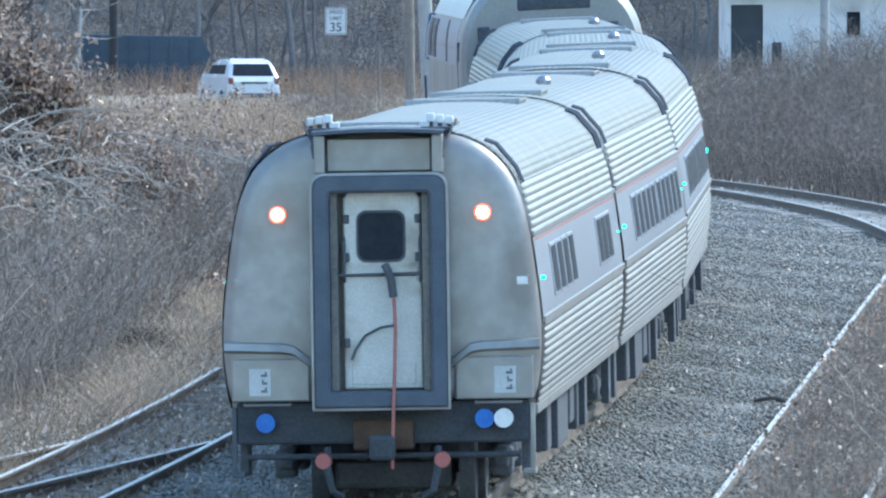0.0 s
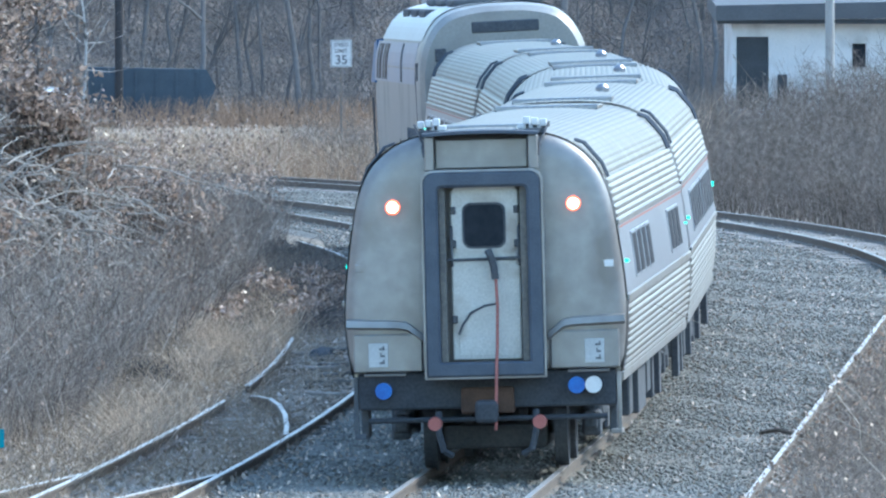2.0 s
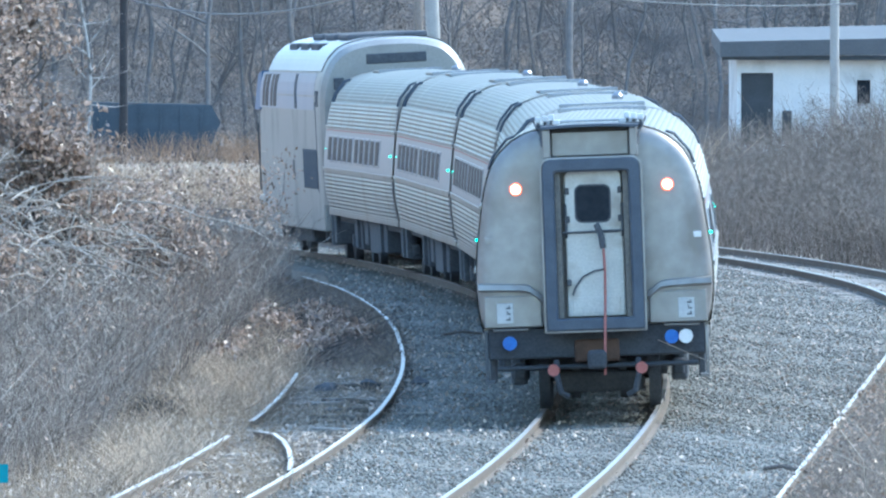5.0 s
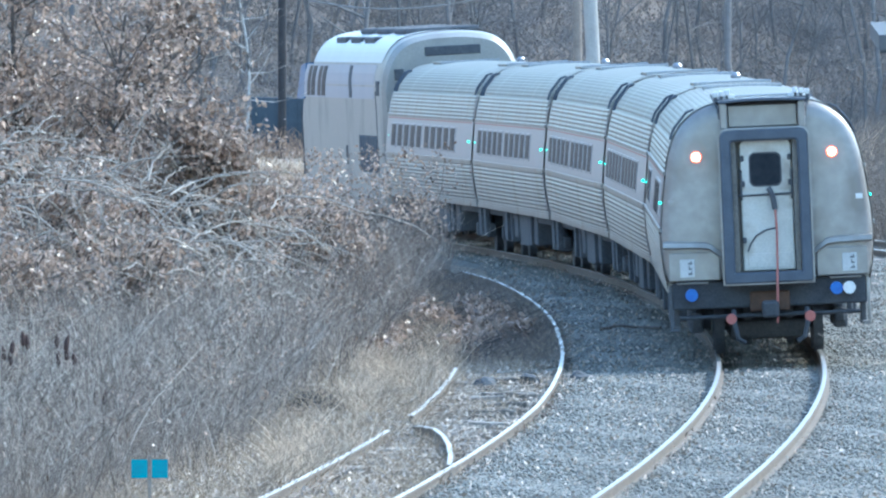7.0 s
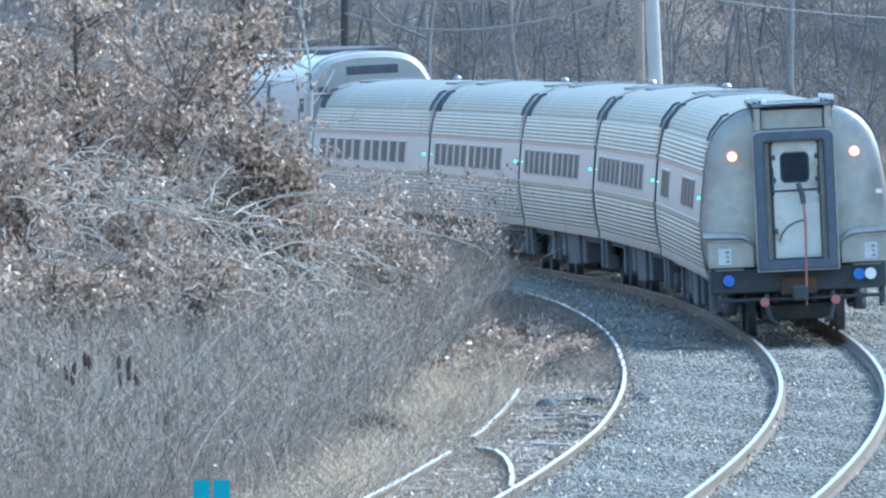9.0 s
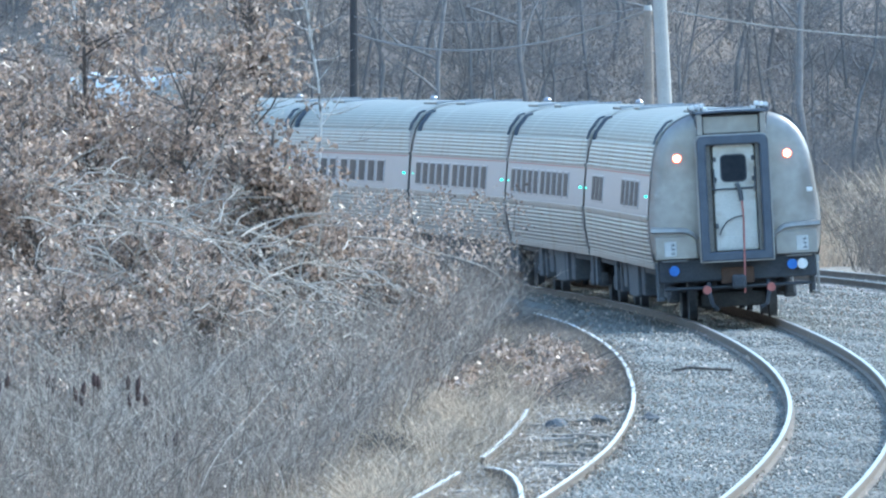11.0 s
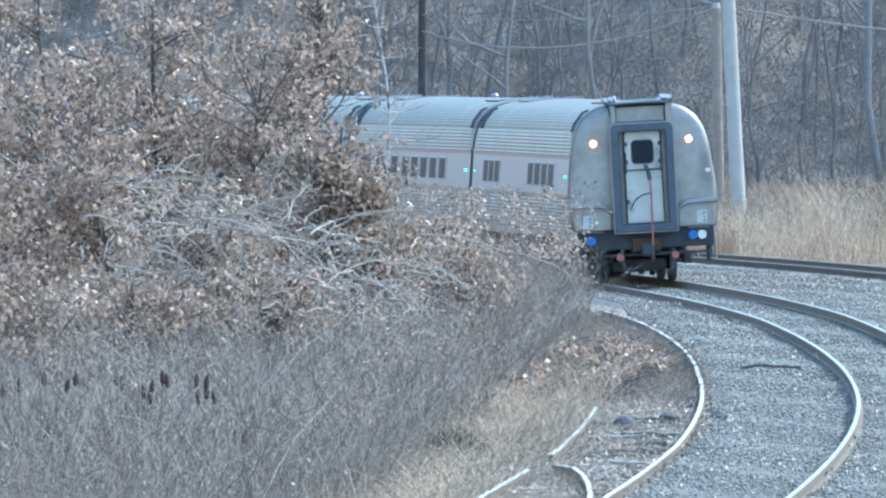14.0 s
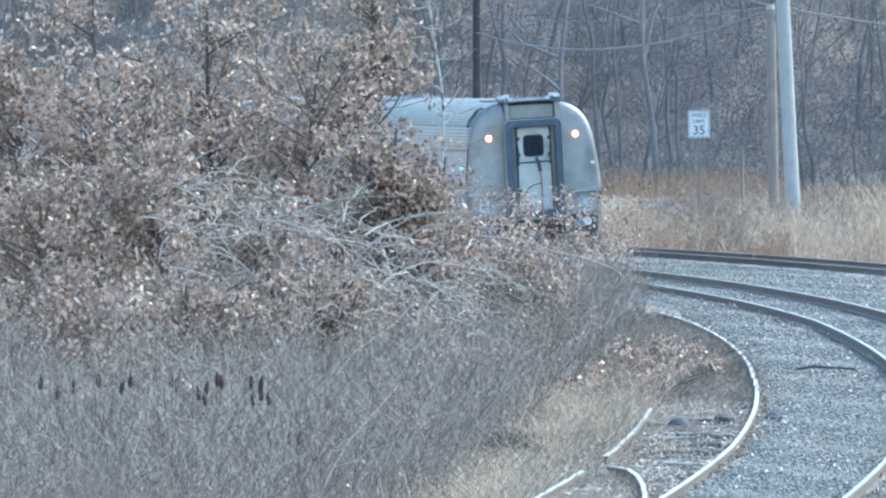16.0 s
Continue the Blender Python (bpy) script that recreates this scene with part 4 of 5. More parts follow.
stuff("dark_saplings", join(strands(p, r), strands(tp, tr)), BARK, "dark leafless saplings standing in the thicket", "brush")
# dead leaves caught in the brush, in bunches
b = seed(1500, 205, 400, view_left, brush_edge)
keep = rng.random(len(b)) < np.interp(b[:, 1], [205, 250, 275, 300], [0.10, 0.22, 0.8, 1.0])
b = b[keep]
b[:, 2] += rng.uniform(0.15, 1.7, len(b)) * np.interp(b[:, 1], [200, 270, 300, 400], [0.6, 1.0, 1.6, 1.4])
b = b[rng.integers(0, len(b), 30000)] + rng.normal(size=(30000, 3)) * np.array([0.13, 0.3, 0.09])
h = len(b) // 10
low = seed(5200, 200, 290, view_left, brush_edge)
low[:, 2] += rng.uniform(0.2, 1.2, len(low))
b = np.concatenate([low[:2600], b, low[2600:]])
stuff("caught_leaves", leaf_quads(b[h:], 0.078), LEAF, "brown dead leaves caught in the thicket", "leaves")
# a tenth of the bunches coloured pale, as glints on the leaves
stuff("pale_caught_leaves", leaf_quads(b[:h], 0.06), LITTER_GLINT, "curled leaves in the thicket, coloured pale as sun glints", "leaves")
# dull grass at the thicket's foot and along the siding
b = seed(9000, 192, 350, lambda y: brush_edge(y) - 1.6, lambda y: siding_x(y) - 0.75 + 0 * y)
p, r = stems(b, rng.uniform(0.15, 0.6, len(b)), 0.4, 0.006, 0.5, 4)
stuff("siding_grass", strands(p, r), GRASS_DULL, "dull dry grass beside the old siding", "grass")
b = seed(6800, 192, 350, lambda y: siding_x(y) - 0.9, lambda y: siding_x(y) + 0.86)
clump = np.array([noise.noise(Vector((q[0] * 1.2, q[1] * 0.15, 1.0))) for q in b]) > 0.0
p, r = stems(b[clump], rng.uniform(0.1, 0.4, int(clump.sum())), 0.4, 0.006, 0.5, 4)
stuff("track_weeds", strands(p, r), GRASS_DULL, "dry weeds growing between the siding rails", "weeds")
b = seed(9500, 284, 362, lambda y: siding_x(y) - 1.8, lambda y: siding_x(y) + 0.62)
p, r = stems(b, rng.uniform(0.08, 0.48, len(b)), 0.5, 0.0055, 0.5, 4)
stuff("overgrown_weeds", strands(p, r), WEED, "low dead weeds smothering the old siding", "weeds")
# fallen leaves over the ground
b = seed(24000, 190, 345, lambda y: brush_edge(y) - 1.5, lambda y: siding_x(y) + 1.0)
b[:, 2] += 0.13
v1 = leaf_quads(b, 0.075, 0.0)
b = seed(13000, 190, 430, bed_left, bed_right)
b[:, 2] += 0.16
v2 = leaf_quads(b, 0.07, 0.0)
b = seed(3000, 191, 290, lambda y: right_x(y) - 0.9, lambda y: right_x(y) + 2)
b[:, 2] += 0.16
stuff("leaf_litter", join(v1, v2, leaf_quads(b, 0.07, 0.0)), LITTER_GLINT, "pale fallen leaves scattered over ground and ballast", "leaf litter")


# ---- trees with brown leaves ----
def oak(x, y, crown, leaves, material=LEAF):
    """A young oak that keeps its dead leaves: crown is a list of (dx, z, rx, rz) lobes."""
    leaves = int(leaves * 1.6)
    g = float(ground_z(y))
    t = thing("oak_tree", "young oak holding its dry brown leaves above grey brush", "tree", "leafy oaks", m=pose(x, y, g))
    top = max(z + rz * 0.6 for _, z, _, rz in crown)
    k = 7
    s = np.linspace(0, 1, k)
    tx = 0.3 * np.sin(s * 2.2 + x)
    trunk = np.stack([tx, 0.2 * np.sin(s * 3 + y), s * top], -1)[None]
    limbs, rad, pts = [], [], []
    for dx, z, rx, rz in crown:
        m = 34
        q = rng.normal(size=(m, 3))
        q /= np.linalg.norm(q, axis=1, keepdims=True)
        q *= (rng.random(m) ** 0.45)[:, None]
        e = np.stack([dx + q[:, 0] * rx, q[:, 1] * rx * 1.1, z + q[:, 2] * rz], -1)
        start_s = np.clip((e[:, 2] - rng.uniform(0.3, 1.4, m)) / top, 0.12, 0.95)
        a = np.stack([np.interp(start_s, s, trunk[0, :, 0]), np.interp(start_s, s, trunk[0, :, 1]), start_s * top], -1)
        mid = a * 0.45 + e * 0.55 + rng.normal(size=(m, 3)) * 0.12
        limbs.append(np.stack([a, mid, e], 1))
        rad.append(rng.uniform(0.010, 0.024, m)[:, None] * np.array([[1, 0.7, 0.3]]))
        pts.append(np.concatenate([e, mid * 0.4 + e * 0.6]))
    limbs, rad = np.concatenate(limbs), np.concatenate(rad)
    tw, twr = twigs(limbs, 6, 0.55, 0.006, 0.3)
    tr_r = np.linspace(0.07, 0.02, k)[None]
    tree = new("trunk", np_mesh("trunk", *join(strands(trunk, tr_r, 8), strands(limbs, rad, 4), strands(tw, twr)), BARK))
    tree.parent = t
    ends = np.concatenate(pts + [tw[:, 2]])
    bunch = ends[rng.permutation(len(ends))[:max(int(len(ends) * 0.42), 20)]]
    c = bunch[rng.integers(0, len(bunch), leaves)] + rng.normal(size=(leaves, 3)) * np.array([0.115, 0.14, 0.095])
    crown_ob = new("crown", np_mesh("crown", *leaf_quads(c, 0.115, 0.7), material))
    crown_ob.parent = t
    tagged(crown_ob, "curled dry brown leaves")
    # some crown leaves coloured pale to stand for white sun glints
    m = leaves // 9
    c = bunch[rng.integers(0, len(bunch), m)] + rng.normal(size=(m, 3)) * 0.14
    light_ob = new("pale_leaves", np_mesh("pale_leaves", *leaf_quads(c, 0.075, 0.5), LITTER_GLINT))
    light_ob.parent = t
    tagged(light_ob, "leaves coloured pale as sun glints")
    pk = rng.integers(0, len(tw), max(len(tw) // 6, 8))
    cane = new("bare_twig", np_mesh("bare_twig", *strands(tw[pk] + rng.normal(size=(len(pk), 1, 3)) * 0.15, twr[pk] * 1.3), TWIG_PALE))
    cane.parent = t
    for o in (crown_ob, light_ob, cane):
        tagged(o, kind="stuff")
    tagged(cane, "pale bare twigs")
    return t


oak(-2.0, 303, [(0, 4.0, 1.6, 1.9), (0.5, 2.7, 1.3, 1.0)], 4600)
oak(-0.75, 299, [(0.1, 2.6, 0.95, 0.85), (0.8, 2.0, 0.8, 0.5)], 1900)
oak(-3.5, 309, [(0, 5.0, 1.6, 1.8), (0.2, 3.2, 1.5, 1.2)], 4200)
oak(-5.7, 306, [(0, 4.4, 1.8, 2.2), (0.2, 2.4, 1.6, 1.3)], 4200)
oak(-6.4, 292, [(0, 2.2, 1.5, 1.5)], 2000)
oak(-1.3, 312, [(0, 5.6, 1.0, 1.3), (-0.4, 4.6, 1.1, 1.0)], 2000)
oak(-2.6, 291, [(0, 2.2, 1.5, 1.0)], 2000)
oak(-4.4, 296, [(0, 3.0, 1.5, 1.4)], 2200)
oak(0.4, 305, [(0.2, 1.9, 0.9, 0.6), (1.0, 1.4, 0.7, 0.5)], 1500)
oak(-5.2, 268, [(0, 1.4, 1.4, 0.9)], 1300)
oak(-3.4, 276, [(0, 1.5, 1.3, 0.8)], 1100)
oak(-1.6, 283, [(0, 1.5, 1.2, 0.7)], 900)
oak(-5.0, 322, [(0, 4.4, 2.4, 1.4), (1.4, 3.4, 1.6, 1.2)], 3000)
oak(-1.0, 297, [(0.55, 3.0, 0.55, 0.5), (-0.2, 3.5, 0.75, 0.9)], 2600)
oak(-7.1, 312, [(0, 3.7, 1.4, 1.7)], 2500)
oak(-0.75, 246, [(0.0, 0.45, 0.26, 0.42)], 340)


def birch(x, y, h):
    g = float(ground_z(y))
    t = thing("birch_tree", "slender bare birch with pale bark", "tree", m=pose(x, y, g))
    s = np.linspace(0, 1, 15)
    trunk = np.stack([0.16 * np.sin(s * 5.3) + 0.05 * np.sin(s * 17), 0.1 * np.sin(s * 4), s * h], -1)[None]
    m = 40
    u = rng.uniform(0.3, 0.97, m)
    a = np.stack([np.interp(u, s, trunk[0, :, 0]), np.interp(u, s, trunk[0, :, 1]), u * h], -1)
    d = rng.normal(size=(m, 3)) * np.array([1, 1, 0.3]) + np.array([0, 0, 0.5])
    d /= np.linalg.norm(d, axis=1, keepdims=True)
    L = (1.25 * (1.1 - u))[:, None]
    limbs = np.stack([a, a + d * L * 0.5, a + d * L + np.array([0, 0, 0.12])], 1)
    tw, twr = twigs(limbs, 5, 0.4, 0.005, 0.4)
    ob = new("trunk", np_mesh("trunk", *join(strands(trunk, np.linspace(0.038, 0.010, 15)[None], 8), strands(limbs, np.array([[0.013, 0.009, 0.005]]).repeat(m, 0), 4)), BIRCH))
    ob.parent = t
    cr = new("crown", np_mesh("crown", *strands(tw, twr), TWIG))
    cr.parent = t


birch(-0.15, 345, 9.0)
birch(-3.95, 318, 8.2)


# long curved twigs at the fringe of the oaks
n = 230
a = np.stack([rng.uniform(-4.5, 0.7, n), rng.uniform(276, 300, n), rng.uniform(0.8, 2.4, n)], -1)
a[:, 2] += np.clip(-a[:, 0], 0, 3) * 0.35
d = np.stack([rng.normal(0.35, 0.5, n), rng.normal(0, 0.5, n), rng.normal(0.15, 0.35, n)], -1)
L = rng.uniform(0.6, 1.9, n)[:, None, None]
sp = np.linspace(0, 1, 7)[None, :, None]
path = a[:, None, :] + d[:, None, :] * L * sp + np.array([0, 0, -0.35])[None, None, :] * L * sp ** 2 + rng.normal(size=(n, 7, 3)) * 0.02
tp, tr = twigs(path, 5, 0.35, 0.006, 0.6)
stuff("fringe_twigs", join(strands(path, np.linspace(0.015, 0.006, 7)[None].repeat(n, 0), 4), strands(tp, tr)), TWIG_PALE, "long pale twigs arching out of the oaks", "brush")


# ---- sumac with dark seed heads ----
def sumac(x, y, heads):
    t = thing("sumac_shrub", "bare sumac with dark red-brown seed heads", "shrub", "sumac shrubs", m=pose(x, y, 0))
    n = len(heads)
    e = np.array([[dx, 0.15 * math.sin(9 * dx), z] for dx, z in heads])
    a = np.stack([e[:, 0] * 0.3, e[:, 1] * 0, np.full(n, -0.1)], -1)
    ob = new("stem", np_mesh("stem", *strands(np.stack([a, a * 0.4 + e * 0.6 + np.array([0, 0, -0.05]), e], 1), np.array([[0.014, 0.011, 0.008]]).repeat(n, 0), 5), TWIG))
    ob.parent = t
    first = None
    for q in e:
        m = pose(*q, random.uniform(-12, 12), random.uniform(-14, 14), 0)
        if first is None:
            bm = bmesh.new()
            loft(bm, [[(r * math.cos(w) * (1 + 0.15 * math.sin(5 * w + z * 60)), r * math.sin(w), z) for w in (2 * math.pi * i / 9 for i in range(9))]
                      for z, r in ((-0.085, 0.010), (-0.06, 0.028), (-0.02, 0.035), (0.035, 0.028), (0.08, 0.016), (0.105, 0.005))])
            first = part("seed_head", bm, CATTAIL, t, "dark seed head")
            first.matrix_basis = m
        else:
            again("seed_head", first, t, m)


sumac(-2.2, 232, [(0.0, 1.36), (-0.10, 1.30), (0.09, 1.29), (0.0, 1.48), (-0.12, 1.49)])
sumac(-2.86, 232, [(0.0, 1.42), (0.13, 1.53), (0.18, 1.49), (-0.10, 1.36), (-0.02, 1.30)])
sumac(-3.3, 233, [(0.0, 1.50), (0.06, 1.43), (-0.5, 1.49), (-0.6, 1.42)])
sumac(-1.85, 225, [(-0.19, 0.97), (0.05, 0.99), (0.16, 0.99)])
sumac(-4.5, 234, [(0.0, 1.40), (-0.4, 1.45), (-0.2, 1.32), (0.3, 1.48)])


# ---- teal trackside marker ----
def marker(x, y):
    t = thing("track_marker", "small teal trackside marker with two plates on a thin post", "marker", m=pose(x, y, 0))
    part("post", box(bmesh.new(), -0.018, 0.018, -0.012, 0.012, -0.15, 1.18, 0.003), POLE_WOOD, t)
    for s in (-1, 1):
        part("plate", box(bmesh.new(), s * 0.020, s * 0.185, -0.020, -0.014, 0.955, 1.145, 0.008), TEAL, t)


marker(-1.0, 193)


# ---- debris by the siding ----
def debris():
    for i, (x, y, w, turn) in enumerate(((3.66, 273.8, 0.66, 4), (3.12, 270.8, 0.40, -12), (3.58, 264.6, 0.74, 5), (3.30, 262.5, 0.5, -5), (3.22, 255.0, 0.62, 3), (3.12, 249.0, 0.52, -9), (3.45, 259.0, 0.6, 8))):
        t = thing("old_timber", "weathered grey sleeper lying loose by the siding", "timber", "loose timbers", m=pose(x, y, 0.06, 0, random.uniform(-3, 3), turn))
        bm = box(bmesh.new(), -w / 2, w / 2, -0.09, 0.09, -0.16, 0.035, 0.02)
        bmesh.ops.subdivide_edges(bm, edges=[e for e in bm.edges if e.calc_length() > 0.5], cuts=5)
        for v in bm.verts:
            v.co += Vector((0.05 * noise.noise(v.co * 9 + Vector((0, 0, i))), 0.03 * noise.noise(v.co * 4 + Vector((i, 0, 0))), 0.045 * noise.noise(v.co * 5 + Vector((0, i, 0)))))
        part("beam", bm, TIE if i % 2 else TIE_DARK, t)
    for x, y, s in ((4.72, 275, 0.12), (3.99, 272.4, 0.15), (3.32, 270.4, 0.17), (2.2, 301, 0.2), (3.2, 306, 0.2)):
        t = thing("rock", "dark rough lump of rock on the ballast", "rock", "dark rocks", m=pose(x, y, 0.08))
        bm = bmesh.new()
        bmesh.ops.create_icosphere(bm, subdivisions=2, radius=s)
        for v in bm.verts:
            v.co *= 1 + 0.5 * noise.noise(v.co * 6 / s * 0.15 + Vector((x, y, 0)))
            v.co.z *= 0.7
        part("stone", bm, UNDER, t)
    t = thing("bent_rail", "loose bent end of an old rail", "rail", m=pose(0, 0, 0))
    rail_line("rail", [(2.12, 245.2, 0.14), (2.23, 244.4, 0.15), (2.34, 243.0, 0.16), (2.42, 240.0, 0.16), (2.45, 236.0, 0.15), (2.43, 231.8, 0.13), (2.38, 228.4, 0.10)], t, RAIL_OLD, RAIL_SIDE)
    t = thing("fallen_branch", "dry fallen branch lying on the ballast", "branch", m=pose(6.05, 308, 0.08))
    part("limb", sweep(bmesh.new(), [(-0.4, 0.3, 0), (-0.1, 0.05, 0.05), (0.2, 0, 0.03), (0.55, -0.3, 0.02)], 0.022), BARK, t)
    t = thing("fallen_branch", "dry fallen branch lying on the ballast", "branch", m=pose(8.35, 229, 0.08))
    part("limb", sweep(bmesh.new(), [(-0.25, 1.2, 0), (-0.08, 0.3, 0.06), (0.1, -0.6, 0.03), (0.2, -1.4, 0.02)], 0.025), BARK, t)
    b = np.stack([rng.normal(1.05, 0.22, 300), rng.normal(259, 1.6, 300), np.full(300, -0.05)], -1)
    p, r = stems(b, rng.uniform(0.12, 0.4, 300), 1.2, 0.010, 0.8, 4)
    stuff("brushwood_pile", strands(p, r), POLE_DARK, "dark heap of cut brushwood", "brushwood")
    n = 4600
    spots = np.array([[2.82, 319, 0], [3.66, 319, 0], [4.0, 314, 0], [2.3, 297, 0], [3.6, 298, 0], [4.2, 302, 0], [3.1, 308, 0], [2.8, 312, 0], [3.8, 311, 0], [2.0, 287, 0], [3.2, 290, 0]])
    b = np.stack([rng.normal(0, 1, n) * 0.13, rng.normal(0, 1, n) * 1.2, rng.uniform(0.03, 0.40, n)], -1) + spots[rng.integers(0, len(spots), n)]
    k = spots[rng.integers(0, len(spots), 420)] + rng.normal(size=(420, 3)) * np.array([0.18, 1.6, 0.02])
    p, r = stems(k, rng.uniform(0.10, 0.45, 420), 0.9, 0.009, 0.8, 4)
    stuff("heap_sticks", strands(p, r), POLE_DARK, "dark dead sticks poking from the leaf heaps", "sticks")
    stuff("leaf_heaps", leaf_quads(b, 0.12), LEAF, "small heaps of curled dead leaves", "leaves")


debris()

# ---- brush on the right ----
b = seed(4600, 190, 290, lambda y: right_x(y) - 0.45, lambda y: right_x(y) + 3.5)
p, r = stems(b, rng.uniform(0.25, 0.85, len(b)) * np.interp(b[:, 0] - right_x(b[:, 1]), [-0.5, 0.4, 2], [0.5, 0.9, 1.4]), 0.35, 0.006, 0.4)
tp, tr = twigs(p, 6, 0.3, 0.004)
stuff("right_thicket", join(strands(p, r), strands(tp, tr)), TWIG, "brown leafless brush beside the side track", "brush")
b = seed(40, 196, 300, lambda y: right_x(y) + 0.8, lambda y: right_x(y) + 3)
p, r = stems(b, rng.uniform(1.2, 2.6, len(b)), 0.5, 0.009, 0.6, 7)
stuff("right_canes", strands(p, r), TWIG_PALE, "pale arching canes beside the side track", "brush")
b = seed(7500, 190, 290, lambda y: right_x(y) - 0.6, lambda y: right_x(y) + 3.5)
b[:, 2] += rng.uniform(0.08, 0.6, len(b))
stuff("right_leaves", leaf_quads(b, 0.075), LEAF, "brown dead leaves in the brush", "leaves")
# sticks and straw by the siding
b = seed(2600, 226, 345, lambda y: siding_x(y) - 2.2, lambda y: siding_x(y) + 0.6)
b[:, 2] += 0.13
p, r = stems(b, rng.uniform(0.02, 0.06, len(b)), 6.0, 0.008, 4.0, 4)
stuff("fallen_sticks", strands(p, r), TWIG_PALE, "dry fallen sticks littering the siding", "sticks")
b = np.stack([rng.normal(0.55, 0.16, 1300), rng.normal(229, 1.5, 1300), np.full(1300, -0.1)], -1)
b[350:700, :2] += np.array([1.5, 44.0])
b[700:1000, :2] += np.array([1.15, 52.0])
b[1000:, :2] += np.array([0.95, 30.0])
p, r = stems(b, rng.uniform(0.25, 0.62, 1300), 0.25, 0.006, 0.4, 5)
stuff("straw_tufts", strands(p, r), GRASS, "pale tufts of straw-coloured grass", "grass")
b = seed(2600, 222, 300, lambda y: siding_x(y) - 2.0, lambda y: siding_x(y) - 0.7)
cl = np.array([noise.noise(Vector((q[0] * 0.9, q[1] * 0.12, 5.0))) for q in b]) > 0.05
p, r = stems(b[cl], rng.uniform(0.2, 0.6, int(cl.sum())), 0.25, 0.006, 0.4, 5)
stuff("siding_tufts", strands(p, r), GRASS, "pale dry grass tufts along the old siding", "grass")
tb = thing("track_box", "small white box beside the rail", "box", m=pose(3.35, 404, float(ground_z(404))))
part("casing", box(bmesh.new(), -0.28, 0.28, -0.2, 0.2, -0.1, 0.10, 0.02), PAINT_WHITE, tb)
part("lid", box(bmesh.new(), -0.31, 0.31, -0.23, 0.23, 0.105, 0.14, 0.01), PAINT_WHITE, tb)
# tall weeds behind the branch track
b = seed(9000, 372, 545, lambda y: np.maximum(back_x(y) + 2.2, 12.6), lambda y: 0.046 * y + 1)
p, r = stems(b, rng.uniform(0.9, 2.6, len(b)) * np.interp(b[:, 1], [372, 440, 545], [0.7, 1.1, 1.0]) * np.interp(b[:, 0], [14, 18, 22], [0.8, 1.05, 1.45]), 0.2, 0.011, 0.2)
tp, tr = twigs(p, 5, 0.45, 0.007)
stuff("tall_weeds", join(strands(p, r), strands(tp, tr)), WEED, "tall grey-brown dead weeds before a white building", "weeds")
# golden grass behind the branch track
def grass_left(y):
    return np.where(y < 500, np.maximum(back_x(y) + 1.6, -4.0), -5.0)


def grass_right(y):
    return 0.030 * y + 1


for name, count, mat_, label in (("golden_grass", 20000, GRASS, "tall straw-coloured dry grass beyond the tracks"), ("rusty_grass", 9000, GRASS_RUST, "rusty brown dry grass beyond the tracks")):
    b = seed(count, 462, 590, grass_left, grass_right if mat_ == GRASS else (lambda y: np.full_like(y, 7.5)))
    lump = 0.75 + 0.9 * np.array([noise.noise(Vector((q[0] * 0.6, q[1] * 0.06, 12.0))) for q in b])
    p, r = stems(b, rng.uniform(0.5, 1.3, len(b)) * np.clip(lump, 0.35, 1.4) * np.interp(b[:, 1], [462, 520, 590], [1.0, 0.8, 0.7]) * np.interp(b[:, 0], [6, 10, 14], [1.0, 1.3, 1.9]), 0.2, 0.010, 0.3, 4)
    stuff(name, strands(p, r), mat_, label, "grass")
b = seed(1500, 470, 600, lambda y: np.full_like(y, 6.0), lambda y: 0.030 * y + 1)
p, r = stems(b, rng.uniform(0.7, 1.7, len(b)) * np.interp(b[:, 1], [462, 520, 580], [1.0, 0.9, 0.9]), 0.2, 0.011, 0.2)
tp, tr = twigs(p, 5, 0.4, 0.007)
stuff("grey_weeds", join(strands(p, r), strands(tp, tr)), TWIG, "grey weed stalks in the tall grass", "weeds")

# rough verges along the far road
b = np.concatenate([seed(5200, 590, 628, lambda y: np.full_like(y, 7.6), lambda y: 0.036 * y + 1), seed(3600, 671, 686, lambda y: np.full_like(y, -20.0), lambda y: np.full_like(y, 12.0))])
b[:, 2] = ground_z(np.minimum(b[:, 1], 620)) - 0.05
p, r = stems(b, rng.uniform(0.4, 1.2, len(b)), 0.25, 0.013, 0.3, 4)
stuff("verge_grass", strands(p, r), GRASS_RUST, "dull dry grass on the verge of the far road", "grass")

b = seed(2600, 588, 606, lambda y: np.full_like(y, -7.0), lambda y: np.full_like(y, 6.5))
p, r = stems(b, rng.uniform(0.4, 1.0, len(b)), 0.25, 0.012, 0.3, 4)
stuff("verge_straw", strands(p, r), GRASS, "straw-coloured dry grass along the far road", "grass")

# bark, leaves and earth here carry the haze in their colour
# ---- wooded slope ----
def slope_at(x, y):
    return ground_z(np.minimum(y, 620)) + hill_z(x, y)


n = 260
wx, wy = rng.uniform(-22, 40, n), 691 + 45 * rng.random(n) ** 1.5
base = np.stack([wx, wy, slope_at(wx, wy) - 0.3], -1)
p, r = stems(base, rng.uniform(5, 14, n), 0.07, 0.075, 0.08, 6)
tp, tr = twigs(p, 14, 2.4, 0.03, 1.0)
tq, tqr = twigs(tp, 6, 1.2, 0.014, 0.8)
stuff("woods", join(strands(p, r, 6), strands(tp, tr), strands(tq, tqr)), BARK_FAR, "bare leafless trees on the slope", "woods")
n = 7
wx, wy = np.linspace(4, 34, n) + rng.normal(size=n) * 1.6, rng.uniform(684, 694, n)
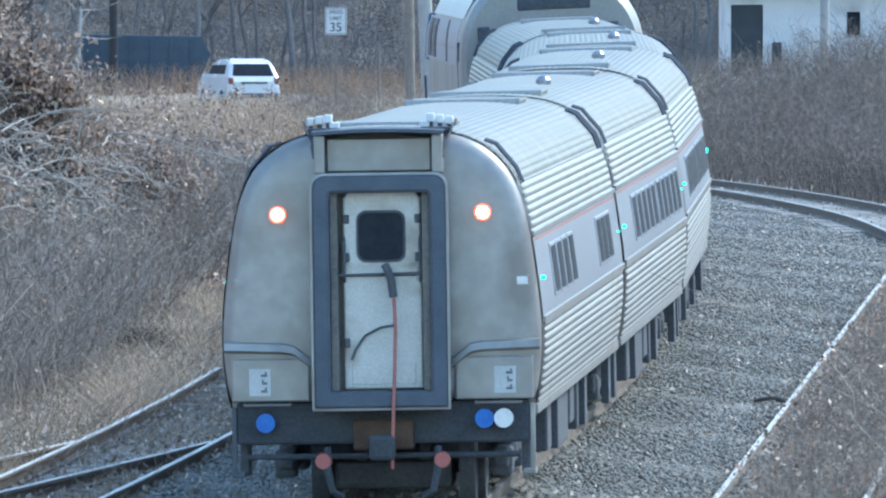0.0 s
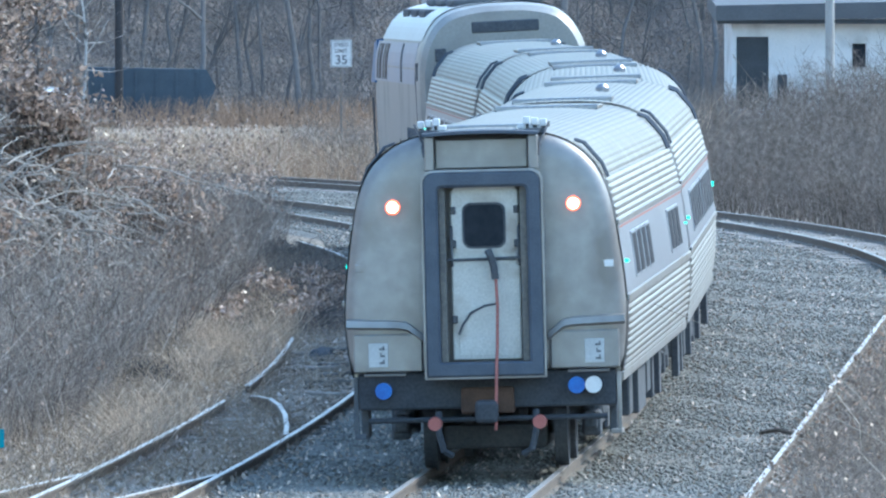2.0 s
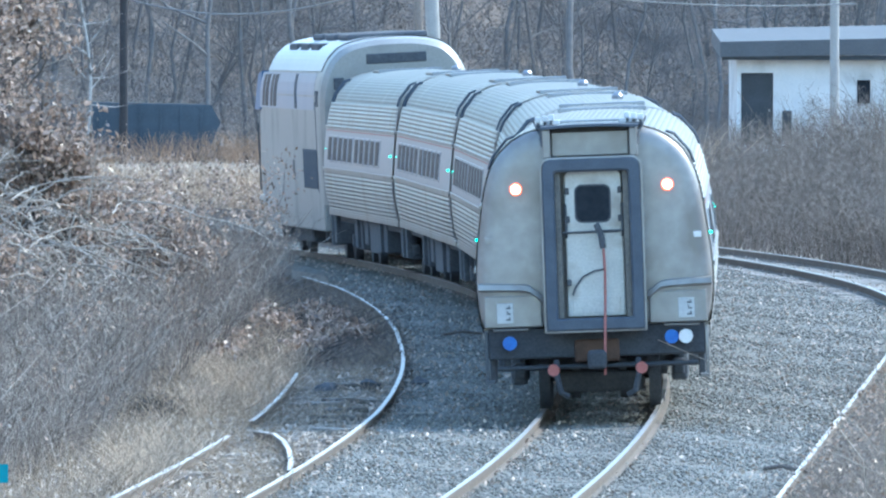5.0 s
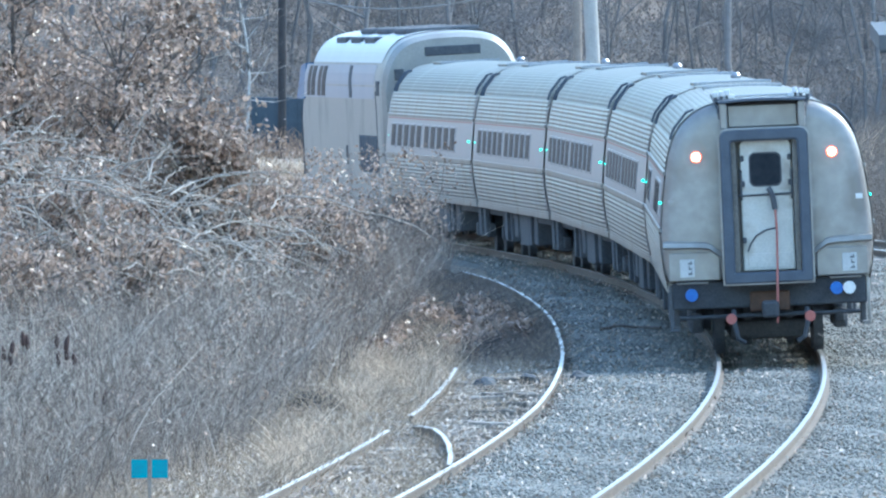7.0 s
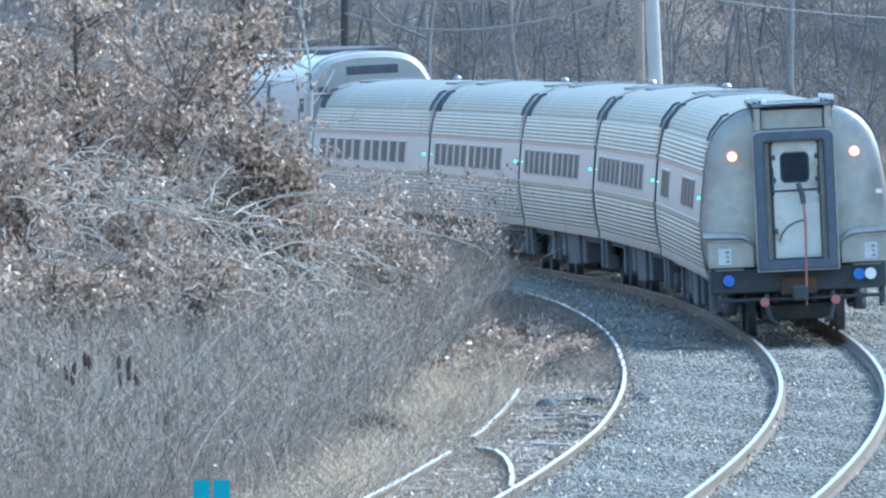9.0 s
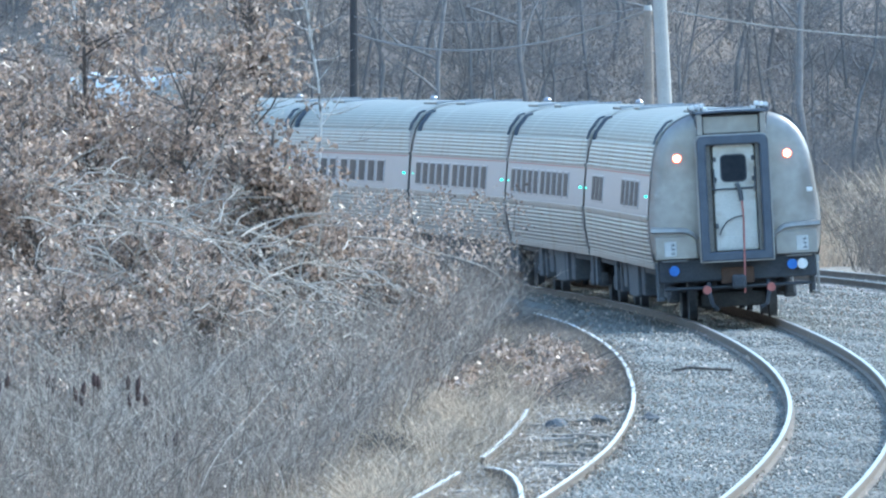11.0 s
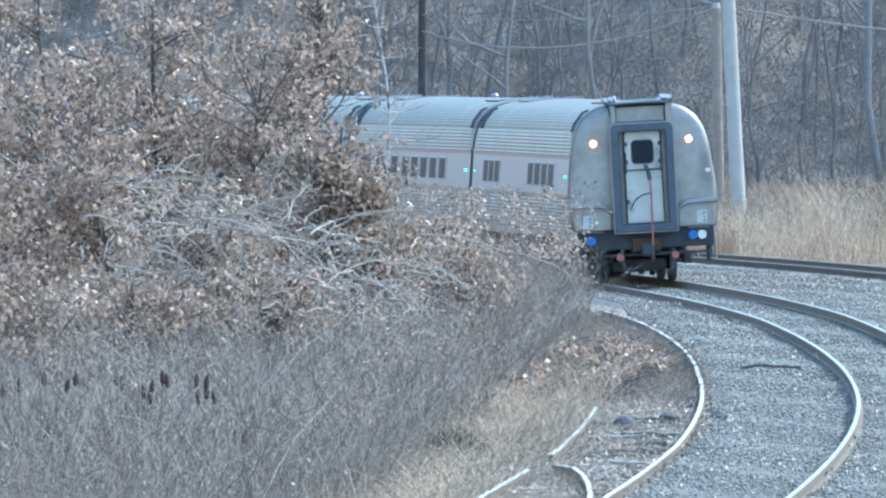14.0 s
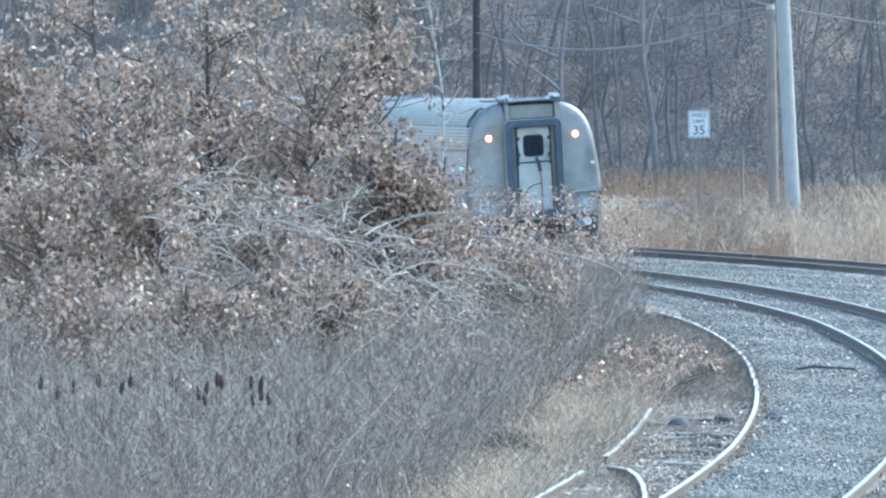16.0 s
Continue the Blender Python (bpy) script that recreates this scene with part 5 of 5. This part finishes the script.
p, r = stems(np.stack([wx, wy, slope_at(wx, wy) - 0.3], -1), rng.uniform(12, 18, n), 0.03, 0.10, 0.04, 6)
tp, tr = twigs(p, 10, 3.0, 0.05, 0.8)
for i in range(n):
    t = thing("bare_tree", "tall bare tree with haze-paled grey bark at the foot of the slope", "tree", "bare trees")
    ob = new("trunk", np_mesh("trunk", *strands(p[i:i + 1], r[i:i + 1], 9), BARK_FAR))
    ob.parent = t
    for j in range(i * 10, i * 10 + 10):
        ob = new("limb", np_mesh("limb", *strands(tp[j:j + 1], tr[j:j + 1], 5), BARK_FAR))
        ob.parent = t
n = 6500
wx, wy = rng.uniform(-22, 40, n), 687 + 26 * rng.random(n)
p, r = stems(np.stack([wx, wy, slope_at(wx, wy) - 0.1], -1), rng.uniform(0.6, 2.6, n), 0.25, 0.012, 0.3)
tp, tr = twigs(p, 5, 0.8, 0.008, 1.0)
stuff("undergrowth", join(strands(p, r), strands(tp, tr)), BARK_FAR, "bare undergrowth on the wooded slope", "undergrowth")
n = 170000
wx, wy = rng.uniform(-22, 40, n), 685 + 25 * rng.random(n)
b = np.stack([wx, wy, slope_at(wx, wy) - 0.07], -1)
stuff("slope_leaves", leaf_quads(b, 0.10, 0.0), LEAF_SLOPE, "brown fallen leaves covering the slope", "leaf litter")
# shrubs on the slope that keep their dead leaves, in uneven clumps
n, k = 120000, 420
cx, cy = rng.uniform(-22, 40, k), rng.uniform(688, 711, k)
c0 = np.stack([cx, cy, slope_at(cx, cy) + rng.uniform(0.2, 3.2, k)], -1)
lobe = np.repeat(c0, 5, 0) + rng.normal(size=(k * 5, 3)) * np.array([0.8, 0.8, 0.55])
c = lobe[rng.integers(0, len(lobe), n)] + rng.normal(size=(n, 3)) * np.array([0.26, 0.3, 0.17])
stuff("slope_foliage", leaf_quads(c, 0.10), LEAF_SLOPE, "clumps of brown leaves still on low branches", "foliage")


# ---- poles, wires, sign ----
def pole(name, x, y, top, r, material, label, lean=0.0):
    g = float(ground_z(min(y, 620)))
    t = thing(name, label, "utility pole", m=pose(x, y, g))
    bm = tube(bmesh.new(), (0, 0, -0.3), (lean * (top - g), 0, top - g), r, r * 0.8, 16)
    part("shaft", bm, material, t)
    return t


pale = pole("utility_pole", 9.62, 525, 13.0, 0.205, POLE_PALE, "tall pale grey utility pole in dry grass", -0.05)
wood = pole("utility_pole", 9.45, 548, 5.42, 0.15, POLE_WOOD, "short weathered wooden utility pole", -0.015)
part("cap", tube(bmesh.new(), (-0.10, 0, 6.40), (-0.10, 0, 6.55), 0.13, 0.10, 12), POLE_PALE, wood)
part("bracket", box(bmesh.new(), -0.3, 0.5, -0.05, 0.05, 6.2, 6.3, 0.01), POLE_WOOD, wood)
pole("utility_pole", 1.19, 682, 13.0, 0.15, POLE_DARK, "dark creosoted utility pole beside a blue container")
pole("utility_pole", 21.4, 552, 13.0, 0.14, POLE_PALE, "grey pole before the white building")
pole("marker_stake", 8.72, 560, 1.4, 0.04, POLE_WOOD, "thin wooden stake in the leaves")


def wire(label, pts, r=0.022):
    t = thing("overhead_wire", label, "wire", "overhead wires")
    part("cable", sweep(bmesh.new(), pts, r, 5), WIRE, t)


def sag(a, b, drop, n=14):
    return [(a[0] + (b[0] - a[0]) * s, a[1] + (b[1] - a[1]) * s, a[2] + (b[2] - a[2]) * s - drop * 4 * s * (1 - s)) for s in (i / (n - 1) for i in range(n))]


wire("sagging black cable between utility poles", sag((9.35, 548, 5.42), (1.19, 682, 4.35), 0.85), 0.03)
wire("thin cable from the pale pole", sag((9.6, 525, 5.45), (22, 552, 4.6), 0.35))
wire("thin cable above the slope", sag((9.35, 548, 5.5), (1.19, 682, 4.95), 0.3), 0.014)


def text_part(words, size, x, z, parent, y):
    cu = bpy.data.curves.new("lettering", "FONT")
    cu.body, cu.size, cu.align_x, cu.align_y, cu.extrude, cu.offset = words, size, "CENTER", "CENTER", 0.002, size * 0.012
    tmp = bpy.data.objects.new("lettering", cu)
    scene.collection.objects.link(tmp)
    me = bpy.data.meshes.new_from_object(tmp.evaluated_get(bpy.context.evaluated_depsgraph_get()))
    bpy.data.objects.remove(tmp)
    me.materials.clear()
    me.materials.append(INK)
    ob = new("lettering", me)
    ob.parent = parent
    ob.matrix_basis = pose(x, y, z, 90, 0, 0)


def speed_sign(x, y):
    g = float(ground_z(y))
    t = thing("speed_limit_sign", "white speed limit sign with black lettering on a post", "road sign", m=pose(x, y, g))
    part("post", box(bmesh.new(), -0.03, 0.03, 0.0, 0.04, -0.3, 3.3, 0.005), POLE_WOOD, t)
    pl = part("plate", box(bmesh.new(), -0.305, 0.305, -0.012, -0.002, 2.75, 3.52, 0.004), PAINT_WHITE, t)
    bm = bmesh.new()
    for a, b2, c, d in ((-0.285, 0.285, 2.77, 2.785), (-0.285, 0.285, 3.485, 3.50), (-0.285, -0.27, 2.785, 3.485), (0.27, 0.285, 2.785, 3.485)):
        box(bm, a, b2, -0.018, -0.010, c, d)
    part("border", bm, INK, pl)
    text_part("SPEED", 0.15, 0, 3.38, pl, -0.016)
    text_part("LIMIT", 0.15, 0, 3.21, pl, -0.016)
    text_part("35", 0.36, 0, 2.95, pl, -0.016)


speed_sign(7.27, 546)


# ---- white building ----
def building():
    t = thing("white_building", "low white painted building with a flat grey roof", "building", m=pose(18.86, 560, 0.45))
    for x0, x1, y0, y1, z0, z1 in ((0, 0.12, 0, 0.25, -1.8, 2.55), (0.12, 1.06, 0, 0.25, 2.1, 2.55), (0.12, 1.06, 0, 0.25, -1.8, 0.0), (1.06, 3.50, 0, 0.25, -1.8, 2.55),
                                   (3.50, 3.90, 0, 0.25, 1.9, 2.55), (3.50, 3.90, 0, 0.25, -1.8, 1.2), (3.90, 13, 0, 0.25, -1.8, 2.55),
                                   (0, 0.25, 0.25, 7, -1.8, 2.55), (12.75, 13, 0.25, 7, -1.8, 2.55), (0.25, 12.75, 6.75, 7, -1.8, 2.55)):
        part("wall", box(bmesh.new(), x0, x1, y0, y1, z0, z1), WALL_WHITE, t)
    bm = bmesh.new()
    loft(bm, [[(-0.5, y, z), (13.4, y, z + 0.25), (13.4, y, z + 0.75), (-0.5, y, z + 0.45)] for y, z in ((-0.6, 2.56), (7.5, 2.9))])
    part("roof", bm, ROOF_GREY, t)
    part("fascia", box(bmesh.new(), -0.45, 13.3, -0.5, -0.02, 2.48, 2.60, 0.01), DARK_GAP, t)
    d = part("door", box(bmesh.new(), 0.13, 1.05, 0.10, 0.16, 0.0, 2.09, 0.01), DARK_GAP, t, "dark closed door")
    part("handle", tube(bmesh.new(), (0.95, 0.03, 1.0), (0.95, 0.10, 1.0), 0.03), POLE_PALE, d)
    w = part("window", box(bmesh.new(), 3.51, 3.89, 0.10, 0.15, 1.21, 1.89, 0.01), GLASS, t)
    part("sill", box(bmesh.new(), 3.46, 3.94, -0.05, 0.24, 1.15, 1.20, 0.01), POLE_PALE, w)
    part("meter_box", box(bmesh.new(), 1.32, 1.60, -0.16, -0.005, 0.1, 1.0, 0.02), DARK_GAP, t)


building()


# ---- dark container ----
def container():
    t = thing("waste_container", "dark blue steel container with a sloping end", "container", m=pose(0.9, 683.5, float(ground_z(620)) - 0.1))
    bm = bmesh.new()
    loft(bm, [[(-0.8, y, 0.15), (3.2, y, 0.15), (3.75, y, 1.4), (3.4, y, 2.02), (-0.8, y, 2.1)] for y in (0, 2.4)])
    part("shell", bm, SKIP_BLUE, t)
    for i in range(6):
        part("rib", box(bmesh.new(), -0.6 + 0.72 * i, -0.5 + 0.72 * i, -0.06, -0.003, 0.2, 1.95, 0.01), SKIP_BLUE, t)
    for x in (0.3, 2.9):
        part("skid", box(bmesh.new(), x - 0.15, x + 0.15, 0.1, 2.3, -0.15, 0.15, 0.01), UNDER, t)


container()


# ---- white car on the road ----
def station_wagon():
    t = thing("car", "white hatchback car driving along the road", "car")
    prof = [(-2.16, 0.33), (-2.24, 0.55), (-2.22, 0.95), (-2.10, 1.10), (-1.78, 1.52), (-1.55, 1.64), (-1.0, 1.70), (0.1, 1.66), (0.55, 1.50), (1.15, 1.06), (1.75, 0.95), (2.10, 0.80), (2.22, 0.55), (2.18, 0.33)]
    bm = bmesh.new()
    loft(bm, [[(x * (1 if z < 1.0 else 1 - (z - 1.0) * 0.36), y, z) for y, z in (prof if abs(x) < 0.85 else [(y * 0.97, 0.36 + (z - 0.33) * 0.96) for y, z in prof])] for x in (-0.90, -0.80, 0.80, 0.90)])
    part("body", bm, CAR_WHITE, t)
    part("rear_window", loft(bmesh.new(), [[(x, y, z), (x * 0.86, y2, z2), (x * 0.86, y2 + 0.03, z2 + 0.01), (x, y + 0.03, z + 0.01)] for x in (-0.70, 0.70) for y, z, y2, z2 in ((-2.085, 1.13, -1.80, 1.52),)]), GLASS, t)
    for s in (-1, 1):
        part("side_window", loft(bmesh.new(), [[(s * (0.89 - (z - 1.0) * 0.27), y, z) for y, z in ((-1.6, 1.10), (1.0, 1.08), (0.45, 1.48), (-1.4, 1.50))], [(s * (0.80 - (z - 1.0) * 0.27), y, z) for y, z in ((-1.6, 1.10), (1.0, 1.08), (0.45, 1.48), (-1.4, 1.50))]]), GLASS, t)
        part("tail_light", box(bmesh.new(), s * 0.70, s * 0.868, -2.25, -2.02, 0.86, 1.08, 0.03), TAIL_RED, t)
        part("mirror", box(bmesh.new(), s * 0.88, s * 1.05, 0.75, 0.9, 1.02, 1.16, 0.03), CAR_WHITE, t)
        part("roof_rail", tube(bmesh.new(), (s * 0.62, -1.3, 1.68), (s * 0.62, 0.3, 1.67), 0.02), UNDER, t)
        for y in (-1.35, 1.35):
            w = part("wheel", tube(bmesh.new(), (s * 0.70, y, 0.33), (s * 0.90, y, 0.33), 0.33, None, 24), TYRE, t)
            part("rim", tube(bmesh.new(), (s * 0.88, y, 0.33), (s * 0.91, y, 0.33), 0.21, None, 18), POLE_PALE, w)
    part("bumper", box(bmesh.new(), -0.84, 0.84, -2.30, -2.15, 0.40, 0.56, 0.03), RUBBER, t)
    part("tailgate_trim", box(bmesh.new(), -0.45, 0.45, -2.27, -2.20, 0.88, 0.94, 0.01), RUBBER, t)
    return t


car = station_wagon()
CAR_PATH = [(0.0, 5.28, 640), (0.5, 3.68, 640), (1.0, 1.95, 642), (1.5, 0.40, 648), (2.0, -2.2, 657), (3.0, -7.5, 668), (5.0, -17, 676), (8.0, -42, 680), (12.0, -80, 680), (16.0, -120, 680)]


def car_motion():
    rows = []
    for i, (t, x, y) in enumerate(CAR_PATH):
        turn = 13 if t < 1.6 else (30 if t < 2.5 else min(62 + 14 * (t - 3), 89))
        rows.append((t, pose(x, y, float(ground_z(620)) - 0.12, 0, 0, turn)))
    walk(car, rows)


def motions():
    for k, c in enumerate(COACHES):
        walk(c, [(t, vehicle_pose(rear_at(t) + 12.85 + 25.98 * k, 9.05)) for t in TIMES])
    walk(loco, [(t, vehicle_pose(rear_at(t) + 25.98 * 5 + 10.6, 6.8)) for t in TIMES])
    car_motion()


motions()
